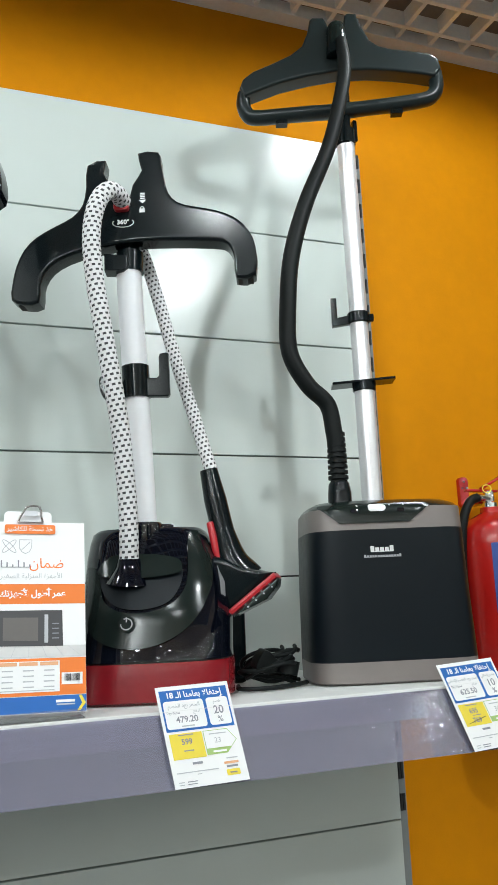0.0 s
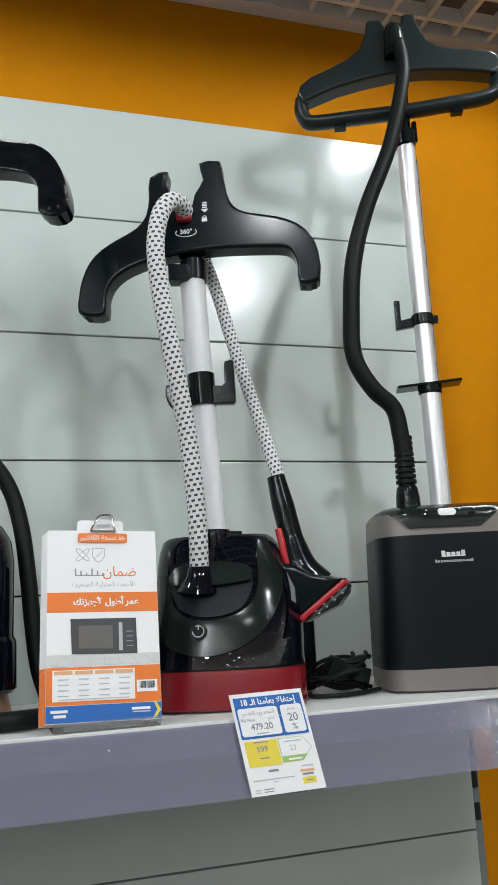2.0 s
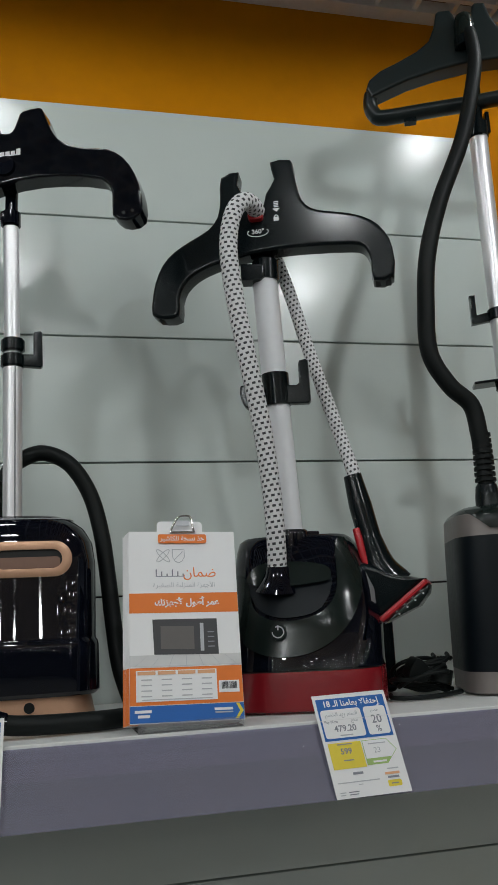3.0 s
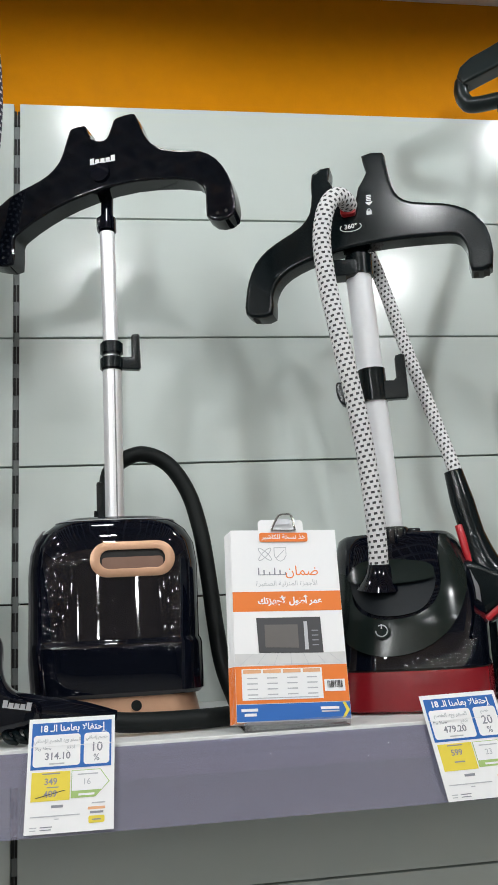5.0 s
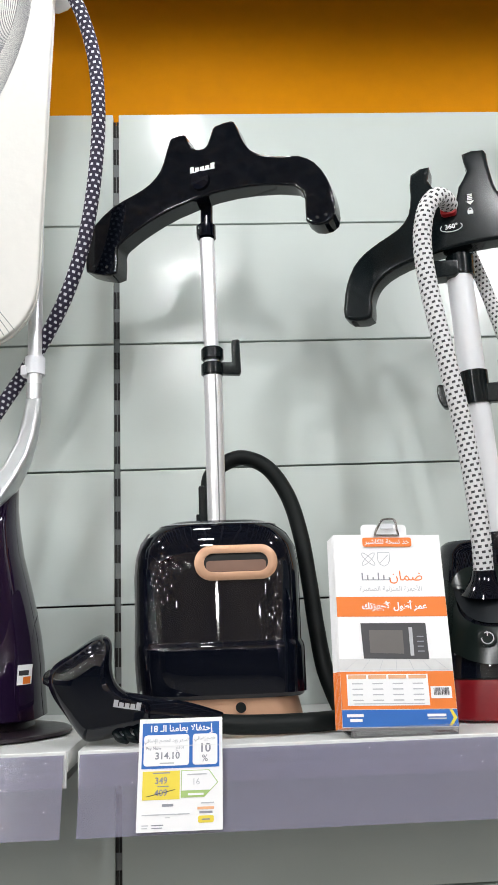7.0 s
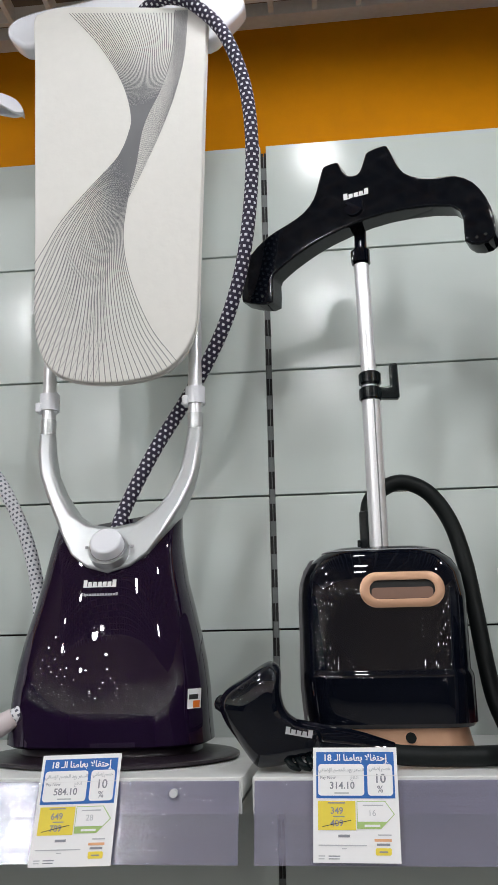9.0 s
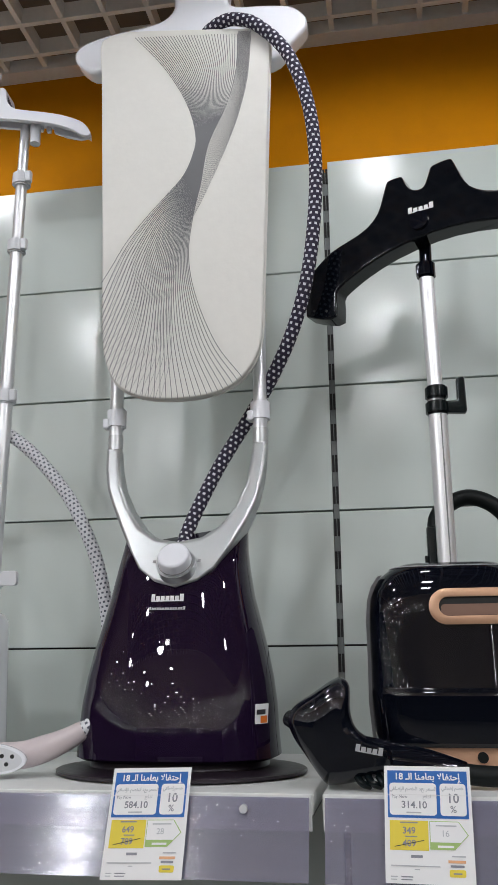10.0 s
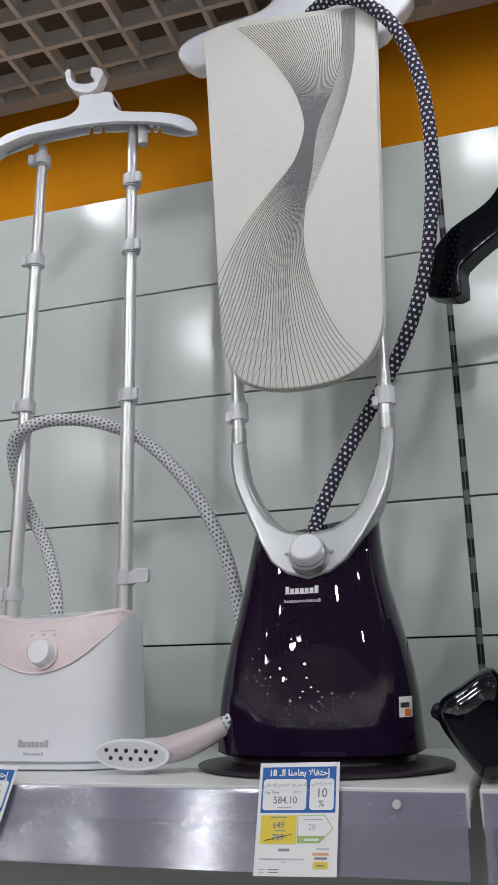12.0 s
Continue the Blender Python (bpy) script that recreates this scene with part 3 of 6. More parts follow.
    bar = spline([(-0.203, -0.004, 2.462), (-0.206, -0.004, 2.440), (-0.200, -0.004, 2.420), (-0.182, -0.004, 2.409), (-0.10, -0.004, 2.412), (0.0, -0.004, 2.416), (0.10, -0.004, 2.424), (0.160, -0.004, 2.431), (0.182, -0.004, 2.441), (0.191, -0.004, 2.460), (0.190, -0.004, 2.490)], 6)
    part("hanger_bar", moved(sweep(bar, 0.0145, 16, flat=1.25), f), BLACK_SATIN, hanger)
    for s in (-0.13, 0.105):
        part("bar_clip", moved(box(s - 0.012, s + 0.012, -0.012, 0.006, 2.389 + (s + 0.13) * 0.05, 2.412 + (s + 0.13) * 0.05, 0.002), f), BLACK, hanger)
    holder = part("nozzle_holder", moved(sweep([Vector((-0.010, -0.032, z)) for z in (2.530, 2.550, 2.578, 2.590, 2.596)], [0.0205, 0.021, 0.020, 0.016, 0.009], 24), f), GREY_GLOSS, hanger, "glossy grey hose end in the hanger cradle")
    part("holder_ring", moved(rod((-0.009, -0.031, 2.520), (-0.009, -0.031, 2.540), 0.0238, 24), f), BLACK, holder)

    path = spline([(1.052, -0.312, 2.545), (1.049, -0.325, 2.49), (1.038, -0.332, 2.43), (1.001, -0.33, 2.299), (0.947, -0.32, 2.173), (0.914, -0.315, 2.067), (0.903, -0.31, 1.968), (0.904, -0.305, 1.883), (0.936, -0.305, 1.824), (0.974, -0.305, 1.788), (0.984, -0.305, 1.735), (0.988, -0.303, 1.70)], 8)
    part("steam_hose", sweep(path, [0.0122 + 0.0035 * min(1, i / 40) for i in range(len(path))], 20), RUBBER, st, "smooth black rubber steam hose")
    relief = part("hose_relief", rod((0.988, -0.303, 1.645), (0.986, -0.303, 1.738), 0.0135, 20), RUBBER, st, "ribbed black hose relief")
    for k in range(9):
        z = 1.650 + 0.010 * k
        part("rib", rod((0.988, -0.303, z), (0.988, -0.303, z + 0.006), 0.0185 - 0.0002 * k, 20), RUBBER, relief)
    part("hose_socket", sweep([Vector((0.990, -0.300, z)) for z in (1.595, 1.625, 1.642, 1.648)], [0.0225, 0.0215, 0.019, 0.015], 20), BLACK, st)
    return st


box_steamer()


# ---- black and red steamer with white pole ----
WHITE_BRAID = braid("white_braid_black_marks", (0.72, 0.72, 0.72), (0.05, 0.05, 0.055), 9, 0.0082, (0.27, 0.23), 0.10)


def red_steamer():
    base = (0.65, -0.27, 1.2985)
    st = thing("garment_steamer", base, "glossy black garment steamer with red base, white pole and braided hose", "garment steamer", "garment steamers")
    rows = [(1.2985, 0.644, -0.272, 0.126, 0.135, 3.4), (1.303, 0.644, -0.272, 0.132, 0.140, 3.4), (1.345, 0.650, -0.272, 0.127, 0.139, 3.4), (1.372, 0.653, -0.272, 0.1235, 0.137, 3.4), (1.43, 0.659, -0.268, 0.121, 0.131, 3.2),
            (1.472, 0.661, -0.262, 0.1175, 0.120, 3.2), (1.516, 0.658, -0.252, 0.110, 0.106, 3.2), (1.544, 0.656, -0.246, 0.102, 0.095, 3.2), (1.559, 0.654, -0.243, 0.095, 0.088, 3.2), (1.565, 0.654, -0.242, 0.087, 0.081, 3.2)]
    body = Body(rows, -21)
    part("base", body.shell(1.2985, 1.357), RED, st, "dark red plastic base")
    part("seam", body.shell(1.357, 1.3592, grow=-0.003), DARK, st)
    part("body", body.shell(1.3592, 1.565), BLACK_GLOSS, st, "glossy black tank body")
    part("rear_foot", box(0.790, 0.838, -0.20, -0.13, 1.2985, 1.435, 0.010, 3), BLACK, st, "black rear foot")
    o = -0.024
    u = smooth2d([(o - 0.082, 1.500), (o - 0.082, 1.450), (o - 0.068, 1.402), (o - 0.020, 1.380), (o + 0.038, 1.384), (o + 0.084, 1.412), (o + 0.112, 1.460), (o + 0.121, 1.510), (o + 0.116, 1.553), (o + 0.092, 1.553), (o + 0.079, 1.480),
                  (o + 0.058, 1.446), (o + 0.020, 1.432), (o - 0.025, 1.434), (o - 0.052, 1.454), (o - 0.060, 1.498)], 5)
    panel = part("control_panel", body.patch(u, 0.0008, 0.004, 0.010), GREY_GLOSS, st, "glossy dark grey curved control panel")
    part("filler_recess", body.patch(smooth2d([(o - 0.056, 1.492), (o - 0.048, 1.456), (o - 0.020, 1.438), (o + 0.022, 1.437), (o + 0.054, 1.450), (o + 0.072, 1.484), (o + 0.066, 1.496), (o + 0.0, 1.489)], 5), 0.0012, 0.0015, 0.010), BLACK_MATT, st, "matt black filler recess")
    part("filler_lid", body.patch(smooth2d([(o - 0.058, 1.500), (o - 0.050, 1.488), (o + 0.0, 1.483), (o + 0.062, 1.488), (o + 0.074, 1.498), (o + 0.068, 1.512), (o + 0.030, 1.520), (o - 0.030, 1.520)], 5), 0.001, 0.009, 0.012), GREY_GLOSS, st)
    bt = Matrix.Translation(body.on(o - 0.012, 1.4145, 0.0068)) @ pose(0, 0, 0, 72, 0, -21)
    button = part("power_button", moved(rod((0, 0, 0), (0, 0, 0.003), 0.0125, 28), bt), GREY_GLOSS, panel)
    for a0, n, rr in ((-60, 300, 0.0085),):
        arc = [Vector((rr * math.sin(radians(a0 + 90 + i * n / 24 - 60)), rr * math.cos(radians(a0 + 90 + i * n / 24 - 60)), 0.0034)) for i in range(25)]
        part("power_symbol", moved(sweep(arc, 0.0009, 6), bt), LOGO_GREY, button)
    part("power_stroke", moved(box(-0.0008, 0.0008, 0.003, 0.010, 0.003, 0.0042), bt), LOGO_GREY, button)
    part("side_wing", body.patch(smooth2d([(0.094, 1.398), (0.112, 1.42), (0.113, 1.48), (0.100, 1.53), (0.090, 1.552), (0.085, 1.54), (0.096, 1.49), (0.099, 1.44)], 5), 0.001, 0.004, 0.01), BLACK_GLOSS, st)
    part("grey_trim", body.patch([(0.104, 1.455), (0.111, 1.45), (0.110, 1.498), (0.103, 1.50)], 0.0035, 0.004, 0.01), GREY_MID, st, "grey side trim strip")

    # pole, clamps
    b0, t0 = Vector((0.626, -0.300, 1.552)), Vector((0.612, -0.300, 2.012))
    part("lower_pole", rod(b0 + Vector((0.003, 0, 0)), b0.lerp(t0, 0.55) + Vector((0.001, 0, 0)), 0.0196), WHITE_TUBE, st, "white enamelled pole")
    part("upper_pole", rod(b0.lerp(t0, 0.54) - Vector((0.001, 0, 0)), t0 - Vector((0.003, 0, 0)), 0.0214), WHITE_TUBE, st, "white enamelled pole")
    f = turned((0.607, -0.30), -21)
    clamp = part("pole_clamp", rod(t0 - Vector((0, 0, 0.006)), t0 + Vector((0, 0, 0.030)), 0.0235, 28), BLACK, st)
    part("clamp_lever", moved(slab([(-0.036, 2.002), (-0.004, 2.000), (0.004, 2.006), (0.004, 2.028), (-0.036, 2.032)], -0.028, 0.006, 0.003), f), BLACK, clamp)
    part("neck", rod(t0 + Vector((0, 0, 0.02)), t0 + Vector((-0.004, 0, 0.085)), 0.0175), BLACK, st)
    hook = part("hose_hook", rod(b0.lerp(t0, 0.505), b0.lerp(t0, 0.625), 0.0232, 28), BLACK, st)
    part("hook_arm", moved(slab([(0.018, 1.785), (0.064, 1.783), (0.068, 1.788), (0.067, 1.858), (0.062, 1.860), (0.052, 1.858), (0.050, 1.852), (0.050, 1.820), (0.046, 1.816), (0.018, 1.818)], -0.008, 0.008, 0.003), f), BLACK, hook)
    part("hook_knob", moved(slab(smooth2d([(-0.050, 1.815), (-0.044, 1.822), (-0.020, 1.812), (-0.020, 1.79), (-0.038, 1.781), (-0.048, 1.795)], 4), -0.012, 0.01, 0.004), f), BLACK, hook)
    collar = part("pole_socket", sweep([b0 + Vector((0, 0, z)) for z in (-0.045, -0.03, 0.018, 0.022)], [0.034, 0.0325, 0.0315, 0.029], 28), BLACK_GLOSS, st)
    for a in range(0, 360, 30):
        c = b0 + Vector((0.0318 * math.cos(radians(a)), 0.0318 * math.sin(radians(a)), 0.0))
        part("socket_rib", rod(c - Vector((0, 0, 0.040)), c + Vector((0, 0, 0.016)), 0.0032, 8), BLACK_GLOSS, collar)
    part("socket_wing", box(b0.x + 0.022, b0.x + 0.047, b0.y - 0.016, b0.y + 0.012, 1.535, 1.572, 0.003), BLACK_GLOSS, collar)

    # hanger
    g = pose(0, 0, -0.004) @ turned((0.607, -0.30), -23)
    line = [(-0.193, 1.962), (-0.192, 1.99), (-0.186, 2.020), (-0.172, 2.051), (-0.150, 2.073), (-0.120, 2.090), (-0.089, 2.106), (-0.071, 2.128), (-0.065, 2.160), (-0.062, 2.200), (-0.030, 2.208),
            (-0.034, 2.184), (-0.020, 2.158), (-0.006, 2.128), (0.008, 2.130), (0.016, 2.160), (0.032, 2.186), (0.026, 2.218), (0.062, 2.218), (0.066, 2.198),
            (0.073, 2.155), (0.083, 2.132), (0.105, 2.118), (0.155, 2.106), (0.190, 2.090), (0.212, 2.066), (0.223, 2.035), (0.222, 1.986), (0.188, 1.981), (0.186, 2.015), (0.180, 2.035), (0.168, 2.046), (0.140, 2.050),
            (0.085, 2.054), (0.030, 2.055), (-0.030, 2.050), (-0.080, 2.040), (-0.115, 2.026), (-0.135, 2.008), (-0.144, 1.985), (-0.146, 1.955), (-0.172, 1.952)]
    hanger = part("hanger", moved(slab(smooth2d(line, 2), -0.030, 0.012, 0.006, 4), g), BLACK, st, "satin black plastic clothes hanger")
    for s, z in ((-0.170, 1.9545), (0.204, 1.9815)):
        # dark block painted as the shade inside the hollow tip
        part("tip_hollow", moved(box(s - 0.013, s + 0.013, -0.020, 0.004, z - 0.0022, z + 0.004, 0.001), g), DARK, hanger)
    part("lock_button", moved(slab(rounded(-0.016, 0.010, 2.108, 2.124, 0.006), -0.042, -0.028, 0.003), g), RED_TRIM, hanger, "red lock button")
    gm = g @ pose(0, -0.0305, 0, 90, 0, 0)
    part("turn_mark", letters("360°", 0.0115, gm @ pose(-0.001, 2.090, 0), 0.0003, 0.0003), LOGO_WHITE, hanger, "white turning mark")
    ring = [Vector((-0.001 + 0.018 * math.cos(radians(a)), 2.089 + 0.008 * math.sin(radians(a)), 0.0)) for a in range(150, 395, 15)]
    part("turn_ring", moved(sweep(ring, 0.0008, 6, up=(0, 0, 1)), gm), LOGO_WHITE, hanger)
    for k in range(4):
        part("arrow_bar", moved(box(0.029, 0.037, 2.140 - 0.0030 * k, 2.1418 - 0.0030 * k, 0, 0.0005), gm), LOGO_WHITE, hanger)
    part("arrow_head", moved(loft([[Vector((0.0265, 2.129, z)), Vector((0.0395, 2.129, z)), Vector((0.033, 2.1225, z))] for z in (0, 0.0005)]), gm), LOGO_WHITE, hanger)
    part("padlock_mark", moved(box(0.0275, 0.0365, 2.106, 2.113, 0, 0.0005), gm), LOGO_WHITE, hanger)
    part("padlock_bow", moved(sweep([Vector((0.032 + 0.003 * math.cos(radians(a)), 2.113 + 0.0035 * math.sin(radians(a)), 0.0003)) for a in range(0, 181, 20)], 0.0007, 6, up=(0, 0, 1)), gm), LOGO_WHITE, hanger)

    # hose: from the tank over the hanger and down to the steam head
    path = spline([(0.588, -0.350, 1.503), (0.587, -0.357, 1.56), (0.583, -0.36, 1.637), (0.572, -0.365, 1.736), (0.553, -0.37, 1.847), (0.536, -0.37, 1.96), (0.531, -0.37, 2.037), (0.541, -0.37, 2.093), (0.561, -0.365, 2.121), (0.584, -0.345, 2.124),
                   (0.604, -0.31, 2.113), (0.623, -0.270, 2.098), (0.644, -0.262, 2.065), (0.668, -0.265, 1.985), (0.692, -0.275, 1.88), (0.716, -0.290, 1.78), (0.737, -0.315, 1.675), (0.742, -0.320, 1.65)], 10)
    n = len(path)
    part("steam_hose", sweep(path, [0.0150 if i < n * 0.55 else 0.0112 for i in range(n)], 24), WHITE_BRAID, st, "white braided hose with black marks")
    part("hose_socket", sweep([Vector((0.588, -0.345, 1.478)), Vector((0.588, -0.347, 1.487)), Vector((0.588, -0.350, 1.500)), Vector((0.588, -0.351, 1.514))], [0.036, 0.030, 0.021, 0.0172], 28), BLACK_GLOSS, st)

    # steam head hanging on the side
    f2 = pose(0.738, -0.33, -0.003, 0, 0, -30)
    head = part("steam_head", sweep(spline([(0.733, -0.325, 1.660), (0.741, -0.330, 1.61), (0.750, -0.338, 1.555), (0.760, -0.345, 1.508), (0.778, -0.350, 1.476)], 8),
                                    [0.0150 + 0.0040 * min(1, i / 8) + max(0, (i - 16)) * 0.0010 for i in range(33)], 24), BLACK, st, "black steam head with red rim")
    part("head_shell", moved(pillow(smooth2d([(-0.012, 1.520), (0.018, 1.515), (0.048, 1.500), (0.086, 1.490), (0.096, 1.482), (0.028, 1.428), (0.010, 1.440), (0.000, 1.470)], 5), -0.036, 0.028, 5, 0.6), f2), BLACK, head)
    part("red_rim", moved(slab([(0.098, 1.487), (0.104, 1.480), (0.030, 1.4235), (0.022, 1.430)], -0.040, 0.032, 0.004, 2), f2), RED_TRIM, head, "red rim")
    sole = part("sole_plate", moved(slab([(0.104, 1.478), (0.102, 1.4655), (0.086, 1.446), (0.050, 1.430), (0.031, 1.4215)], -0.036, 0.028, 0.003, 2), f2), GREY_GLOSS, head, "dark perforated sole plate")
    for i in range(4):
        for j in range(3):
            s = 0.048 + 0.013 * i + 0.004 * j
            z = 1.4355 + 0.0098 * i + (2 - j) * 0.004
            part("steam_hole", moved(rod((s, -0.0375, z), (s, -0.0355, z), 0.0015, 8), f2), GREY_CLAMP, sole)
    part("trigger", sweep(spline([(0.727, -0.340, 1.570), (0.729, -0.346, 1.548), (0.733, -0.350, 1.520), (0.739, -0.352, 1.500)], 5), 0.0062, 12), RED_TRIM, head, "red trigger")
    part("maker_mark", moved(box(0.020, 0.046, -0.0350, -0.0342, 1.468, 1.474), f2 @ Matrix.Translation((0.033, 0, 1.471)) @ Matrix.Rotation(radians(-40), 4, "Y") @ Matrix.Translation((-0.033, 0, -1.471))), LOGO_GREY, head)
    part("head_cradle", box(0.752, 0.764, -0.30, -0.22, 1.32, 1.45, 0.004), BLACK, st)
    return st


red_steamer()


def coiled_cord():
    """A mains cord gathered into loose loops."""
    cord = thing("power_cord", (0.835, -0.28, 1.2985), "bundled black mains cord lying on the shelf", "power cord")
    rnd = random.Random(4)
    for k in range(8):
        pts = []
        w, h = rnd.uniform(0.035, 0.052), rnd.uniform(0.016, 0.030)
        cx, cy = 0.838 + rnd.uniform(-0.012, 0.022), -0.285 + rnd.uniform(-0.02, 0.02)
        tilt = rnd.uniform(-0.3, 0.3)
        for i in range(16):
            a = 2 * math.pi * i / 15
            pts.append((cx + w * math.cos(a), cy + 0.03 * math.sin(a + tilt) + 0.003 * k, 1.3025 + h * (1 - math.cos(a * 0.5 + tilt)) * 0.9 + 0.010 * abs(math.sin(a + k))))
        pts = [(x, y, max(1.3025, z)) for x, y, z in pts]
        part("loop", sweep(spline(pts, 4), 0.0036, 8), RUBBER, cord)
    part("plug", moved(slab(smooth2d([(-0.018, -0.012), (0.010, -0.014), (0.022, 0.0), (0.010, 0.016), (-0.014, 0.020)], 4), -0.012, 0.012, 0.004), pose(0.828, -0.300, 1.338, 10, 20, 10)), RUBBER, cord, "black moulded plug")
    part("tail", sweep(spline([(0.776, -0.31, 1.305), (0.77, -0.335, 1.303), (0.80, -0.35, 1.3025), (0.85, -0.34, 1.3025), (0.90, -0.31, 1.303)], 6), 0.0038, 8), RUBBER, cord)
    part("tie", rod((0.868, -0.30, 1.318), (0.874, -0.30, 1.340), 0.018, 16), RUBBER, cord)
    return cord


coiled_cord()


# ---- glossy black steamer with rose-gold handle ----
def gold_steamer():
    st = thing("garment_steamer", (0.187, -0.26, 1.2985), "glossy black garment steamer with rose-gold handle and aluminium pole", "garment steamer", "garment steamers")
    rows = [(1.344, 0.193, -0.26, 0.118, 0.112, 5), (1.350, 0.193, -0.26, 0.1235, 0.118, 5), (1.413, 0.190, -0.26, 0.1255, 0.120, 5), (1.4185, 0.1895, -0.26, 0.1248, 0.1193, 5), (1.4225, 0.189, -0.26, 0.1228, 0.1172, 5), (1.425, 0.189, -0.26, 0.1225, 0.1168, 5), (1.53, 0.189, -0.26, 0.1230, 0.117, 5),
            (1.562, 0.189, -0.26, 0.119, 0.115, 4.6), (1.583, 0.189, -0.26, 0.108, 0.108, 4.2), (1.596, 0.189, -0.26, 0.093, 0.098, 4), (1.603, 0.189, -0.26, 0.075, 0.085, 4), (1.605, 0.189, -0.26, 0.05, 0.06, 4)]
    body = Body(rows)
    part("body", body.shell(), BLACK_GLOSS, st, "glossy black tank body")
    part("top_rim", loft([oval(0.189, -0.26, z, rx, ry, 4.2, 56) for z, rx, ry in ((1.5965, 0.0925, 0.0975), (1.5978, 0.0918, 0.0968), (1.5985, 0.0895, 0.095))]), GREY_MID, st)
    plinth = Body([(1.2985, 0.196, -0.26, 0.112, 0.102, 5), (1.302, 0.196, -0.26, 0.116, 0.106, 5), (1.346, 0.194, -0.26, 0.108, 0.104, 5)])
    foot = part("plinth", plinth.shell(), COPPER, st, "rose-gold plinth")
    part("cord_hole", plinth.patch([(0.020 + 0.0075 * math.cos(a * 0.4), 1.331 + 0.0075 * math.sin(a * 0.4)) for a in range(16)], 0.0004, 0.002, 0.01), RUBBER, foot, "black rubber grommet")
    # recessed handle
    o, zc = 0.025, 1.5365
    outer, inner = rounded(o - 0.061, o + 0.061, zc - 0.0255, zc + 0.0255, 0.0252, 10), rounded(o - 0.047, o + 0.047, zc - 0.0135, zc + 0.0135, 0.0133, 10)
    mid = rounded(o - 0.056, o + 0.056, zc - 0.0205, zc + 0.0205, 0.0203, 10)
    bm = bmesh.new()
    loops = [[bm.verts.new(body.on(s, z, off)) for s, z in line] for line, off in ((outer, -0.001), (outer, 0.004), (mid, 0.0065), (inner, 0.005), (inner, 0.0005))]
    n = len(outer)
    for a, b in zip(loops, loops[1:]):
        for k in range(n):
            bm.faces.new((a[k], a[(k + 1) % n], b[(k + 1) % n], b[k]))
    handle = part("handle_rim", bm, COPPER, st, "rose-gold oval handle rim")
    # flat patches: recess shade put into near-black, then darker rose-brown over the lower half
    part("handle_well_shade", body.patch(inner, 0.0004, 0.0008, 0.01), DARK, handle, "flat dark patch for the shade in the handle recess")
    part("shaded_handle_lip", body.patch(rounded(o - 0.044, o + 0.044, zc - 0.0128, zc + 0.003, 0.005), 0.0014, 0.0010, 0.01), shader("shaded_rose_plastic", (0.22, 0.125, 0.09), 0.45), handle, "inner wall of the handle, its shade put into a darker rose-brown")
    # pale side cover wrapping the west flank
    bm = bmesh.new()
    ring = []
    for z in (1.350, 1.40, 1.46, 1.52, 1.55, 1.572, 1.586):
        _, cx, cy, rx, ry, p = body.row(z)
        pts = [q for q in oval(cx, cy, z, rx + 0.0065, ry + 0.003, p, 96) if q.x < cx - rx * 0.90 and cy - ry * 0.80 < q.y < cy + ry * 0.9]
        pts.sort(key=lambda q: (round(math.atan2(q.y - cy, -(q.x - cx)), 5)))
        step = [pts[int(i * (len(pts) - 1) / 11)] for i in range(12)]
        ring.append([bm.verts.new(q) for q in step])
    for a, b in zip(ring, ring[1:]):
        for k in range(11):
            bm.faces.new((a[k], a[k + 1], b[k + 1], b[k]))
    bmesh.ops.solidify(bm, geom=bm.faces[:], thickness=-0.005)
    part("side_cover", bm, GREY_MID, st, "grey plastic side cover")

    px, py = 0.1885, -0.29
    lower = part("lower_pole", sweep([Vector((px, py, 1.595)), Vector((px, py, 1.86))], 0.0148, 28), ALU, st, "brushed aluminium pole")
    part("pole_groove", rod((px + 0.004, py - 0.0148, 1.605), (px + 0.004, py - 0.0148, 1.845), 0.0011, 8), GREY_MID, lower)
    part("upper_pole", rod((px - 0.001, py, 1.86), (px - 0.004, py, 2.095), 0.0122), ALU, st, "brushed aluminium pole")
    part("neck", rod((px - 0.004, py, 2.09), (px - 0.002, py, 2.185), 0.0105), BLACK_GLOSS, st)
    neck = part("neck_collar", ring_band((px - 0.004, py, 2.086), 0.0158, 0.028, 0.003), BLACK_GLOSS, st)
    part("collar_tab", box(px - 0.021, px - 0.012, py - 0.012, py + 0.004, 2.090, 2.110, 0.003), BLACK_GLOSS, neck)
    clip = part("hose_hook", ring_band((px, py, 1.872), 0.0185, 0.022, 0.003), BLACK, st)
    part("clip_ring", ring_band((px, py, 1.846), 0.0190, 0.022, 0.003), BLACK, clip)
    part("hook_arm", slab([(0.198, 1.848), (0.232, 1.846), (0.235, 1.850), (0.234, 1.905), (0.231, 1.907), (0.222, 1.906), (0.220, 1.902), (0.220, 1.868), (0.198, 1.868)], py - 0.008, py + 0.006, 0.003), BLACK, clip)
    socket = part("hose_bracket", box(0.160, 0.176, -0.275, -0.245, 1.605, 1.668, 0.003), BLACK, st)
    part("bracket_step", box(0.1555, 0.1598, -0.272, -0.248, 1.605, 1.622, 0.001), BLACK, socket)

    g = pose(0.190, -0.30, -0.006, 0, 0, -22)
